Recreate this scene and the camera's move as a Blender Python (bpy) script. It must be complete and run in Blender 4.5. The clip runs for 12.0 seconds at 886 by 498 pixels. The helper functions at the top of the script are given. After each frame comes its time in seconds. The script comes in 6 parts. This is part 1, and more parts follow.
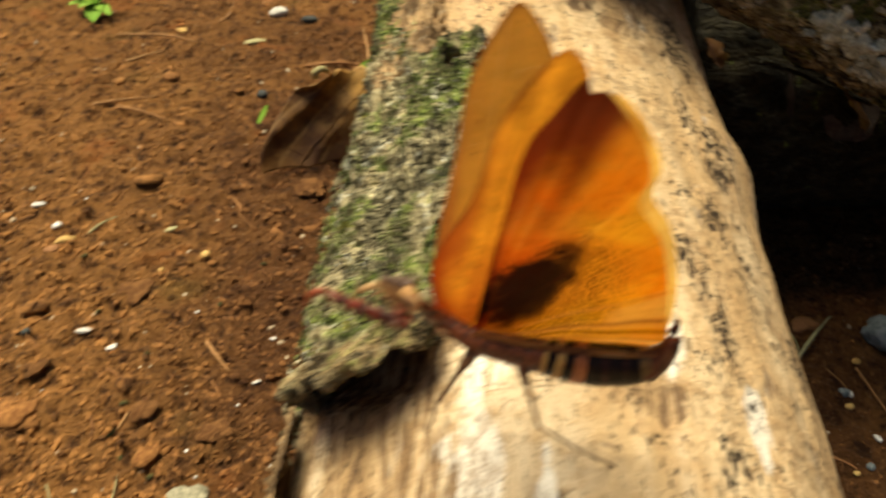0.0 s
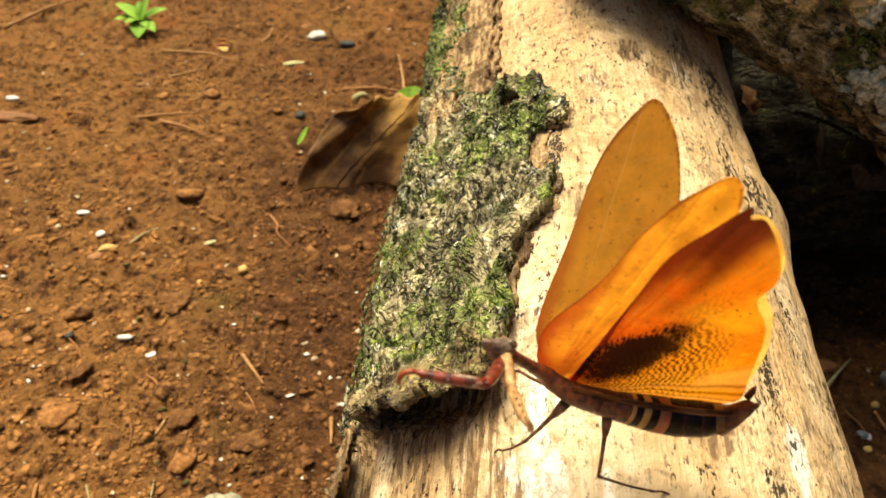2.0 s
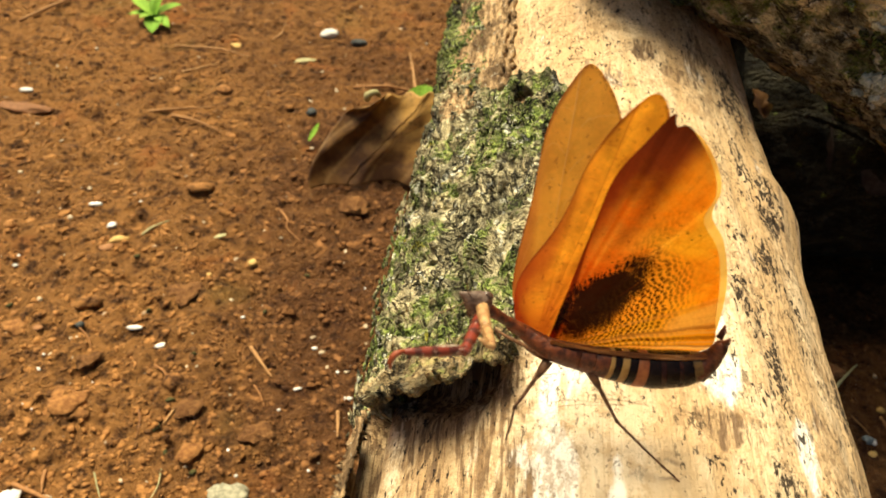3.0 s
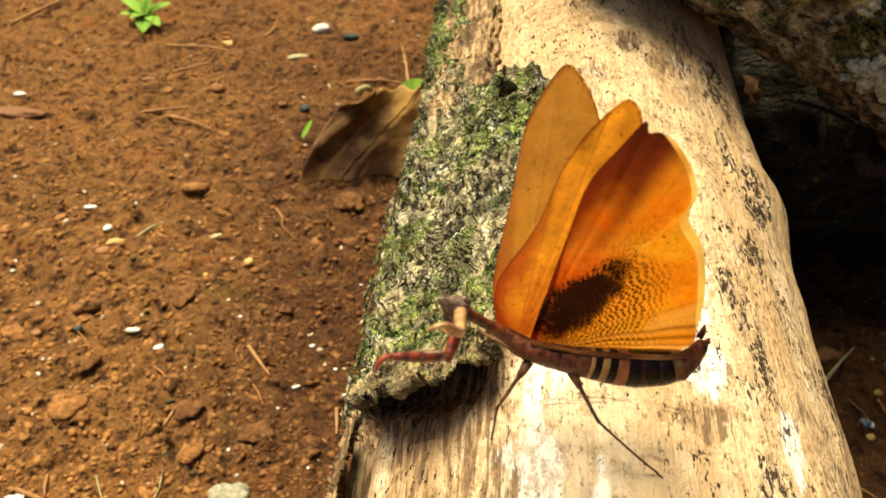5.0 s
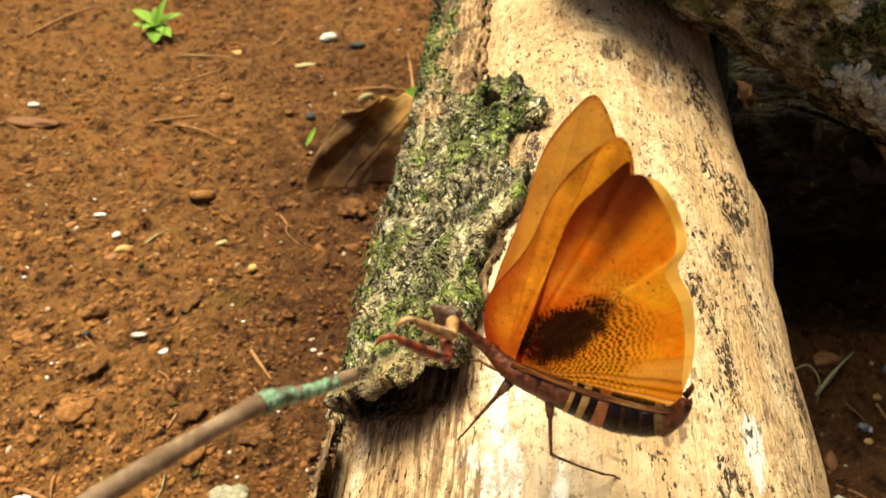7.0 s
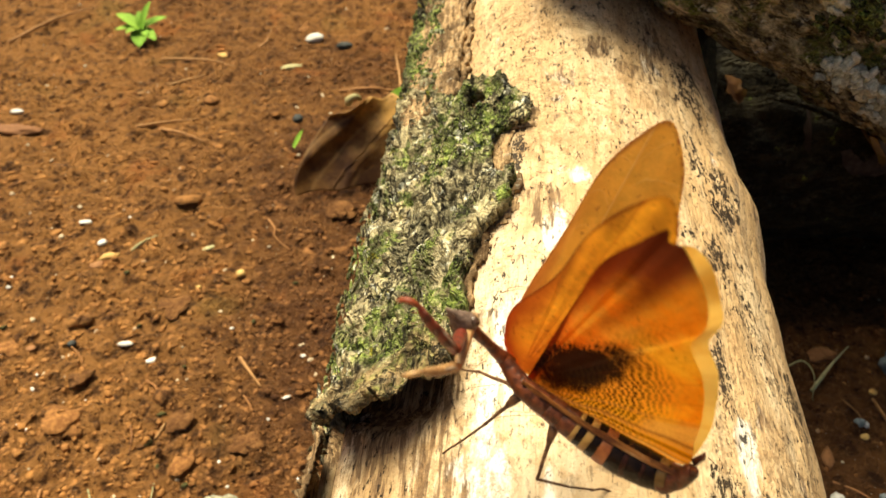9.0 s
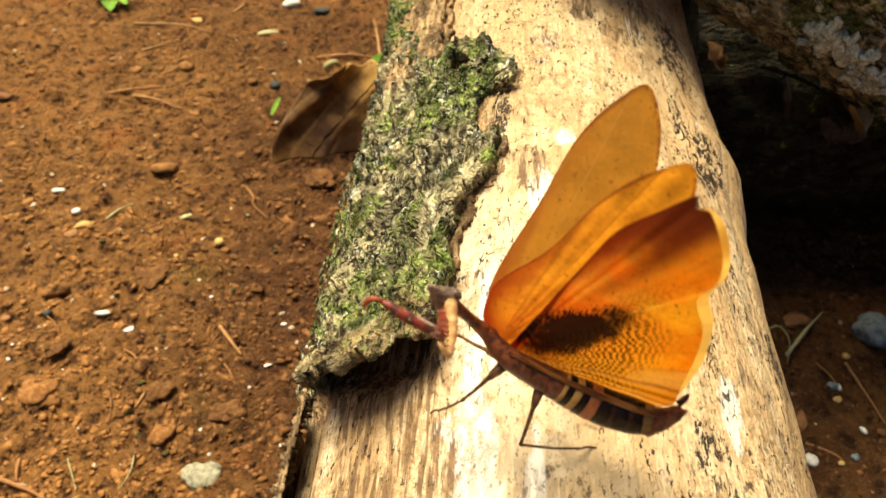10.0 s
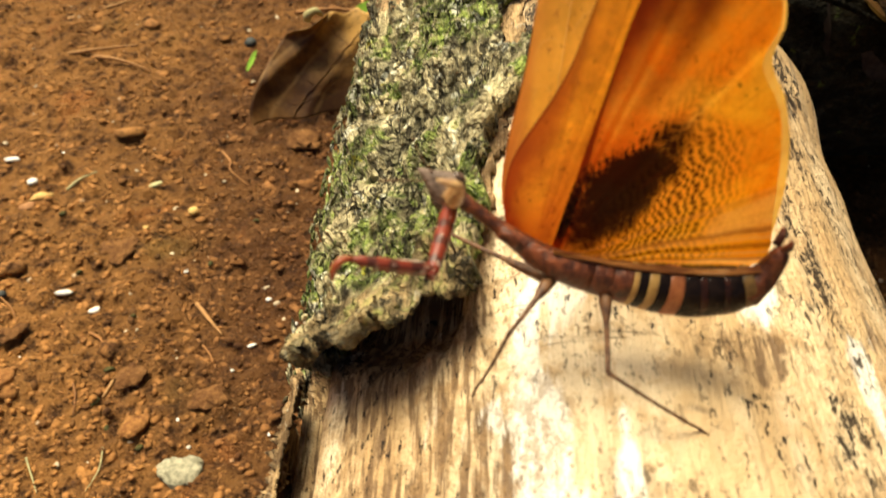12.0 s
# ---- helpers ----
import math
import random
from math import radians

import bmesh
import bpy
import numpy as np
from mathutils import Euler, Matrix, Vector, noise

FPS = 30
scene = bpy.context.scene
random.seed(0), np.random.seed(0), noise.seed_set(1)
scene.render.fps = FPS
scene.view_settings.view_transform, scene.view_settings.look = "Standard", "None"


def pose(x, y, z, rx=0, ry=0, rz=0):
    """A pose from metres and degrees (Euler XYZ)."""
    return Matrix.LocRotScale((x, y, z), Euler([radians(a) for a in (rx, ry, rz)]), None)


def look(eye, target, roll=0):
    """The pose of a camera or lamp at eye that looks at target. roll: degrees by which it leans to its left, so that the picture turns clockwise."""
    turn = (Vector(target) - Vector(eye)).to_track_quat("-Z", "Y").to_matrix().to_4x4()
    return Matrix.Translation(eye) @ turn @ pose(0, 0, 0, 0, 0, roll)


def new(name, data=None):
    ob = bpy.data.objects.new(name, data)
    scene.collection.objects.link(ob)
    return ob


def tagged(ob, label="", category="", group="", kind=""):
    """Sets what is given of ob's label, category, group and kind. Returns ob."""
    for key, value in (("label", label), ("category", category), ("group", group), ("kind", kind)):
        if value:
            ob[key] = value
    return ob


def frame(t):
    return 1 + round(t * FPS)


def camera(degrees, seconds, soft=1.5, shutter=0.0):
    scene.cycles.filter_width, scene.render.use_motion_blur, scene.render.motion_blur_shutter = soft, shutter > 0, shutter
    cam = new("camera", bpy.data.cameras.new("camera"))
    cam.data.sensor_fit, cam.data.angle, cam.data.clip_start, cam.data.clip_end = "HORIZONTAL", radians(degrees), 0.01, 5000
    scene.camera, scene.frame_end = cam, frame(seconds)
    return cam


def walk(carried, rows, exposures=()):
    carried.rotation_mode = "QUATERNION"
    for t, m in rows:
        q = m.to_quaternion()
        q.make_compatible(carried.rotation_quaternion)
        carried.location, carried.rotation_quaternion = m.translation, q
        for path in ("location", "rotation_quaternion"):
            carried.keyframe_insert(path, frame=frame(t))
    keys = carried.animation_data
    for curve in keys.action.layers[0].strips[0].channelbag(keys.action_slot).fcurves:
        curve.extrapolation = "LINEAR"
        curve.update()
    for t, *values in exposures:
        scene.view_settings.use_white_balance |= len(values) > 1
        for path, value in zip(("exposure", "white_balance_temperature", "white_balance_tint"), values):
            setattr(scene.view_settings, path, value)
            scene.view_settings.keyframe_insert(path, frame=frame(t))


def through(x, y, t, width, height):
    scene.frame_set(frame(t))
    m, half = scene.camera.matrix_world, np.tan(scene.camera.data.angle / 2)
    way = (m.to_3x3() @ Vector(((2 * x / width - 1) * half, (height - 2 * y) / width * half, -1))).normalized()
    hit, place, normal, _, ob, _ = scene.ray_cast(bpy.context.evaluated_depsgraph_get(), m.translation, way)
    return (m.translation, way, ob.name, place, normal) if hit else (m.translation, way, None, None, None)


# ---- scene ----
cam = camera(62.3, 12.0, shutter=0.5)
cam.data.dof.use_dof, cam.data.dof.focus_distance, cam.data.dof.aperture_fstop = True, 0.168, 32.0
PATH = [
    (0, (0.01428, 0.01572, 0.28118), (0.01421, 0.12438, 0.17778), 0.17),
    (0.2, (0.00300, 0.00900, 0.28400), (0.00195, 0.11813, 0.18109), 2.00),
    (0.5, (0.00294, 0.01052, 0.28697), (0.00192, 0.12101, 0.18553), 2.09),
    (1, (0.00072, 0.01011, 0.28878), (-0.00120, 0.12065, 0.18740), 1.83),
    (1.5, (0.00184, 0.00908, 0.28887), (0.00043, 0.11998, 0.18788), 2.41),
    (2, (0.00190, 0.00852, 0.29089), (-0.00005, 0.12002, 0.19058), 2.27),
    (2.5, (-0.00348, 0.00628, 0.28992), (-0.00635, 0.11793, 0.18979), 2.81),
    (3, (-0.00004, 0.00516, 0.29008), (-0.00301, 0.11697, 0.19013), 3.08),
    (4.8, (0.00917, 0.00729, 0.29405), (0.00649, 0.11786, 0.19272), 1.05),
    (5, (0.00407, 0.00687, 0.29236), (0.00063, 0.11717, 0.19077), 1.34),
    (5.5, (0.01182, 0.00846, 0.29212), (0.00923, 0.11865, 0.19038), 0.90),
    (5.8, (0.01400, -0.00200, 0.29400), (0.00223, 0.11266, 0.19801), -0.20),
    (6, (0.01492, -0.00302, 0.29961), (0.00287, 0.11261, 0.20483), -0.27),
    (6.2, (0.01400, -0.00100, 0.29500), (0.00358, 0.11298, 0.19804), 0.40),
    (6.5, (0.01331, 0.00244, 0.29374), (0.00570, 0.11389, 0.19363), 0.42),
    (7, (0.01429, 0.00397, 0.29605), (0.00711, 0.11477, 0.19519), -0.16),
    (7.2, (0.01457, 0.00519, 0.29576), (0.00806, 0.11485, 0.19362), 0.30),
    (9, (0.01662, 0.00868, 0.29414), (0.01055, 0.11930, 0.19302), -0.89),
    (9.5, (0.01346, 0.00945, 0.29461), (0.00929, 0.11883, 0.19204), -0.59),
    (10, (0.01479, 0.00777, 0.29174), (0.01343, 0.11462, 0.18648), 0.67),
    (10.5, (0.01063, 0.00601, 0.29097), (0.00840, 0.11270, 0.18556), 0.85),
    (11, (0.01076, 0.00851, 0.28436), (0.00961, 0.11412, 0.17784), 1.17),
    (11.5, (0.00673, 0.02285, 0.27125), (0.00729, 0.12895, 0.16522), -0.13),
    (12, (0.00634, 0.02928, 0.25966), (0.00836, 0.13305, 0.15136), 0.47),
]
walk(cam, [(t, look(eye, target, roll)) for t, eye, target, roll in PATH],
     [(0, -0.35), (0.5, -0.32), (1.0, -0.15), (1.5, 0.0), (3.0, 0.03), (12.0, 0.03)])

# ---- light ----
SUN = Vector((-0.34, 0.42, 1.20)).normalized()          # towards the sun
sun = new("sun", bpy.data.lights.new("sun", "SUN"))
sun.data.energy, sun.data.angle, sun.data.color = 7.8, radians(36), (1.0, 0.88, 0.61)
sun.matrix_world = look(SUN * 4, (0, 0, 0))
world = bpy.data.worlds.new("sky")
scene.world = world
world.use_nodes = True
sky = world.node_tree.nodes.new("ShaderNodeTexSky")
sky.sky_type, sky.sun_disc = "NISHITA", False
sky.dust_density, sky.ozone_density = 6.0, 0.0
sky.sun_elevation, sky.sun_rotation = math.asin(SUN.z), math.atan2(SUN.x, SUN.y)
back = world.node_tree.nodes["Background"]
world.node_tree.links.new(sky.outputs[0], back.inputs[0])
back.inputs[1].default_value = 0.072


# ---- materials ----
LOG_R = 0.0637        # radius of the bare log


class Nodes:
    """A small builder of node materials."""

    def __init__(self, name):
        self.mat = bpy.data.materials.new(name)
        self.mat.use_nodes = True
        self.tree = self.mat.node_tree
        self.tree.nodes.clear()
        self.out = self.tree.nodes.new("ShaderNodeOutputMaterial")
        self.obj = self.add("ShaderNodeTexCoord").outputs["Object"]

    def add(self, kind, **props):
        node = self.tree.nodes.new(kind)
        for key, value in props.items():
            setattr(node, key, value)
        return node

    def put(self, socket, value):
        if isinstance(value, bpy.types.NodeSocket):
            self.tree.links.new(value, socket)
        elif value is not None:
            if isinstance(value, tuple) and len(value) == 3 and socket.type == "RGBA":
                value = (*value, 1)
            socket.default_value = value

    def stretch(self, x, y, z, source=None):
        node = self.add("ShaderNodeMapping")
        self.put(node.inputs[0], source or self.obj)
        node.inputs["Scale"].default_value = (x, y, z)
        return node.outputs[0]

    def noise(self, scale, detail=4, rough=0.55, at=None, warp=0.0):
        node = self.add("ShaderNodeTexNoise")
        self.put(node.inputs["Vector"], at or self.obj)
        for key, value in (("Scale", scale), ("Detail", detail), ("Roughness", rough), ("Distortion", warp)):
            node.inputs[key].default_value = value
        return node.outputs[0]

    def cells(self, scale, at=None, feature="F1"):
        node = self.add("ShaderNodeTexVoronoi", feature=feature)
        self.put(node.inputs["Vector"], at or self.obj)
        node.inputs["Scale"].default_value = scale
        return node.outputs[0]

    def ramp(self, value, low, high, a=0.0, b=1.0):
        node = self.add("ShaderNodeMapRange", interpolation_type="SMOOTHSTEP")
        self.put(node.inputs[0], value)
        for i, v in ((1, low), (2, high), (3, a), (4, b)):
            node.inputs[i].default_value = v
        return node.outputs[0]

    def math(self, op, a, b=0.0, c=None):
        node = self.add("ShaderNodeMath", operation=op)
        self.put(node.inputs[0], a)
        self.put(node.inputs[1], b)
        if c is not None:
            self.put(node.inputs[2], c)
        return node.outputs[0]

    def mix(self, f, a, b, mode="MIX"):
        node = self.add("ShaderNodeMix", data_type="RGBA", blend_type=mode)
        self.put(node.inputs[0], f)
        self.put(node.inputs[6], a)
        self.put(node.inputs[7], b)
        return node.outputs[2]

    def bump(self, height, strength, distance):
        node = self.add("ShaderNodeBump")
        self.put(node.inputs["Height"], height)
        node.inputs["Strength"].default_value, node.inputs["Distance"].default_value = strength, distance
        return node.outputs[0]

    def surface(self, color, rough=0.8, normal=None, gloss=0.3, clear=0.0):
        node = self.add("ShaderNodeBsdfPrincipled")
        self.put(node.inputs["Base Color"], color)
        self.put(node.inputs["Roughness"], rough)
        self.put(node.inputs["Normal"], normal)
        node.inputs["Specular IOR Level"].default_value = gloss
        node.inputs["Coat Weight"].default_value = clear
        return node.outputs[0]

    def done(self, shader):
        self.tree.links.new(shader, self.out.inputs[0])
        return self.mat

    def random(self):
        return self.add("ShaderNodeObjectInfo").outputs["Random"]

    def island(self):
        return self.add("ShaderNodeNewGeometry").outputs["Random Per Island"]

    def uv(self):
        node = self.add("ShaderNodeSeparateXYZ")
        self.put(node.inputs[0], self.add("ShaderNodeUVMap").outputs[0])
        return node.outputs[0], node.outputs[1]

    def darker_ground(self, x, y, drift):
        """Darker soil in an ellipse round the logs, with an uneven border."""
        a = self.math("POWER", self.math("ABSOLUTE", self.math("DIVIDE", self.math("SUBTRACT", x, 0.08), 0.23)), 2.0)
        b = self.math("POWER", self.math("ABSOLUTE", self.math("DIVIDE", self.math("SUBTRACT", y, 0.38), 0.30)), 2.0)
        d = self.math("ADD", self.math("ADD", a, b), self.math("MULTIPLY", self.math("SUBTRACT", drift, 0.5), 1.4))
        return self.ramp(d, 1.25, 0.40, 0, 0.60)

    def axes(self, source=None):
        node = self.add("ShaderNodeSeparateXYZ")
        self.put(node.inputs[0], source or self.obj)
        return node.outputs[0], node.outputs[1], node.outputs[2]


def soil_material():
    n = Nodes("red_soil")
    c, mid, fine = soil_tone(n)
    grit = n.noise(1100, 3, 0.7)
    c = n.mix(n.ramp(grit, 0.66, 0.72, 0, 0.45), c, (0.56, 0.40, 0.22))
    c = n.mix(n.ramp(n.cells(260), 0.075, 0.05, 0, 0.7), c, (0.64, 0.53, 0.38))
    h = n.math("ADD", n.math("MULTIPLY", mid, 1.8), n.math("ADD", fine, n.math("MULTIPLY", grit, 0.3)))
    return n.done(n.surface(c, 0.92, n.bump(h, 1.0, 0.0075), 0.2))


def soil_tone(n):
    """Dark red-brown earth with lighter, drier orange clods and dark patches, darker round the logs."""
    big, mid, fine, clot = n.noise(8, 5), n.noise(60, 6, 0.7), n.noise(330, 5, 0.75), n.noise(120, 4, 0.7, None, 0.5)
    x, y, z = n.axes()
    c = n.mix(n.ramp(mid, 0.36, 0.62), (0.100, 0.040, 0.0115), (0.300, 0.137, 0.042))
    dry = n.math("ADD", n.ramp(big, 0.42, 0.62, 0, 0.7), n.math("ADD", n.ramp(y, 0.36, 0.60, 0, 0.40), n.ramp(n.math("ADD", x, n.math("MULTIPLY", y, 0.45)), 0.0, -0.09, 0, 0.75)))
    dry = n.math("ADD", dry, n.math("MULTIPLY", n.ramp(y, 0.30, 0.20, 0, 0.45), n.ramp(x, -0.05, -0.11)))
    c = n.mix(n.math("MULTIPLY", n.math("MINIMUM", dry, 1.0), n.ramp(clot, 0.36, 0.60, 0.15, 0.9)), c, (0.46, 0.215, 0.060))
    c = n.mix(n.ramp(n.noise(21, 3, 0.6, None, 0.4), 0.58, 0.70, 0, 0.55), c, (0.47, 0.165, 0.040))
    c = n.mix(n.ramp(n.noise(13, 3), 0.58, 0.74, 0, 0.5), c, (0.26, 0.175, 0.042))
    c = n.mix(n.darker_ground(x, y, big), c, (0.110, 0.042, 0.014))
    c = n.mix(n.ramp(clot, 0.46, 0.34, 0, 0.75), c, (0.040, 0.016, 0.006))
    c = n.mix(n.ramp(fine, 0.52, 0.70, 0, 0.55), c, (0.47, 0.235, 0.085))
    c = n.mix(n.ramp(fine, 0.45, 0.33, 0, 0.85), c, (0.028, 0.012, 0.005))
    return c, mid, fine


def crumb_material():
    n = Nodes("soil_crumbs")
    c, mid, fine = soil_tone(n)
    r = n.island()
    c = n.mix(n.ramp(r, 0.45, 1.0, 0, 0.40), c, (0.42, 0.195, 0.068))
    c = n.mix(n.ramp(r, 0.984, 0.989), c, (0.60, 0.49, 0.33))
    c = n.mix(n.ramp(r, 0.22, 0.03, 0, 0.75), c, (0.050, 0.021, 0.009))
    return n.done(n.surface(c, 0.92, n.bump(fine, 0.9, 0.0014), 0.2))


def wood_material():
    """Barkless, sun-bleached wood: long grain, dark flecks, brown stains, pale streaks, and some painted shade and
    highlights. The axis is y.
    """
    n = Nodes("bare_wood")
    marks = n.add("ShaderNodeAttribute", attribute_name="marks").outputs["Color"]
    dark, brown, pale = n.axes(marks)
    grain = n.noise(900, 3, 0.6, n.stretch(1, 0.045, 1))
    streak = n.noise(120, 4, 0.6, n.stretch(1, 0.10, 1))
    mottle = n.noise(170, 5, 0.75)
    fibre = n.noise(560, 3, 0.7, n.stretch(1, 0.12, 1))
    fleck = n.noise(820, 3, 0.75, n.stretch(1, 0.38, 1))
    patch = n.noise(95, 4, 0.65, n.stretch(1, 0.5, 1), 0.5)
    c = n.mix(n.ramp(streak, 0.35, 0.65), (0.56, 0.375, 0.180), (0.76, 0.585, 0.350))
    c = n.mix(n.ramp(n.noise(34, 3, 0.5, n.stretch(1, 0.12, 1)), 0.52, 0.66, 0, 0.75), c, (0.84, 0.73, 0.53))
    c = n.mix(n.ramp(grain, 0.47, 0.28, 0, 0.45), c, (0.40, 0.245, 0.11))
    c = n.mix(n.ramp(mottle, 0.47, 0.63, 0, 0.70), c, (0.52, 0.335, 0.155))
    c = n.mix(n.ramp(n.noise(24, 3), 0.54, 0.68, 0, 0.5), c, (0.60, 0.42, 0.215))
    c = n.mix(n.ramp(n.noise(75, 5, 0.7, n.stretch(1, 0.45, 1), 0.5), 0.52, 0.66, 0, 0.55), c, (0.44, 0.285, 0.135))
    # pale streaks of wood, and blown-out highlights painted as pale patches
    pale_lit = n.ramp(n.math("ADD", pale, n.math("MULTIPLY", n.math("SUBTRACT", patch, 0.5), 3.4)), 0.40, 0.80)
    c = n.mix(n.math("MULTIPLY", pale_lit, 0.88), c, (0.91, 0.86, 0.74))
    # brown, fibrous stains, and the shade under the bark painted with them
    stain_shade = n.ramp(n.math("ADD", brown, n.math("MULTIPLY", n.math("SUBTRACT", patch, 0.5), 3.2)), 0.28, 0.55)
    wear_shade = n.math("MAXIMUM", stain_shade, n.ramp(n.noise(30, 4, 0.6, n.stretch(1, 0.6, 1), 0.4), 0.60, 0.70, 0, 0.5))
    c = n.mix(n.math("MULTIPLY", wear_shade, n.ramp(fibre, 0.57, 0.43, 0.16, 0.95)), c, (0.150, 0.088, 0.043))
    # rotten black-brown specks in clusters along the grain, and the painted dark of holes
    chips = n.noise(620, 4, 0.75, n.stretch(1, 0.38, 1), 0.5)
    rot_holes = n.ramp(n.math("ADD", n.math("ADD", chips, n.math("MULTIPLY", n.math("SUBTRACT", patch, 0.5), 0.6)), n.math("MULTIPLY", dark, 0.20)), 0.635, 0.665)
    rot_holes = n.math("MULTIPLY", n.math("MULTIPLY", rot_holes, n.ramp(dark, 0.0, 0.2)), n.ramp(n.noise(1100, 3, 0.7, n.stretch(1, 0.5, 1)), 0.40, 0.48))
    where = n.ramp(n.noise(36, 4, 0.6), 0.28, 0.56)
    f = n.math("MULTIPLY", n.ramp(fleck, 0.602, 0.635), where)
    x, y, z = n.axes()
    side = n.math("ADD", n.math("MULTIPLY", x, 16.0), n.ramp(y, 0.02, 0.10, 0, 0.9))
    big = n.noise(430, 4, 0.75, n.stretch(1, 0.42, 1), 0.6)
    f = n.math("MAXIMUM", f, n.math("MULTIPLY", n.ramp(big, 0.585, 0.63), n.math("MULTIPLY", n.ramp(n.noise(70, 3), 0.42, 0.58), n.ramp(side, 0.05, 0.6))))
    f = n.math("MAXIMUM", f, rot_holes)
    # crackled brown skin that is left in patches
    skin = n.math("MULTIPLY", n.ramp(n.noise(44, 4, 0.65, n.stretch(1, 0.7, 1), 0.6), 0.44, 0.56), n.ramp(n.noise(520, 4, 0.75, n.stretch(1, 0.55, 1)), 0.46, 0.58))
    c = n.mix(n.math("MULTIPLY", skin, 0.58), c, (0.31, 0.185, 0.080))
    stipple = n.math("MULTIPLY", n.ramp(n.noise(1250, 3, 0.7, n.stretch(1, 0.6, 1)), 0.56, 0.64), n.ramp(n.noise(60, 4, 0.6), 0.40, 0.60))
    c = n.mix(n.math("MULTIPLY", stipple, 0.7), c, (0.16, 0.095, 0.042))
    c = n.mix(n.math("MULTIPLY", f, 0.95), c, (0.018, 0.010, 0.005))
    # cracks across the grain and beetle tracks
    lines = n.math("MULTIPLY", n.ramp(n.math("ABSOLUTE", n.math("SUBTRACT", n.noise(26, 5, 0.6, n.stretch(0.22, 2.4, 0.22), 0.2), 0.5)), 0.004, 0.001), n.ramp(n.noise(32, 2), 0.54, 0.62))
    tracks = n.math("MULTIPLY", n.ramp(n.math("ABSOLUTE", n.math("SUBTRACT", n.noise(85, 3, 0.6, None, 1.2), 0.5)), 0.016, 0.004), n.math("MULTIPLY", n.ramp(n.noise(48, 2), 0.50, 0.60), n.ramp(side, 0.1, 0.8)))
    cut = n.math("MAXIMUM", lines, tracks)
    c = n.mix(n.math("MULTIPLY", cut, 0.35), c, (0.13, 0.075, 0.036))
    h = n.math("ADD", n.math("ADD", n.math("MULTIPLY", mottle, 1.3), n.math("MULTIPLY", grain, 0.35)), n.math("ADD", n.math("MULTIPLY", streak, 0.8), n.math("MULTIPLY", fibre, 0.5)))
    h = n.math("SUBTRACT", h, n.math("ADD", n.math("MULTIPLY", f, 0.9), n.math("ADD", n.math("MULTIPLY", cut, 0.9), n.math("MULTIPLY", wear_shade, 0.25))))
    return n.done(n.surface(c, 0.66, n.bump(h, 0.7, 0.0014), 0.3))


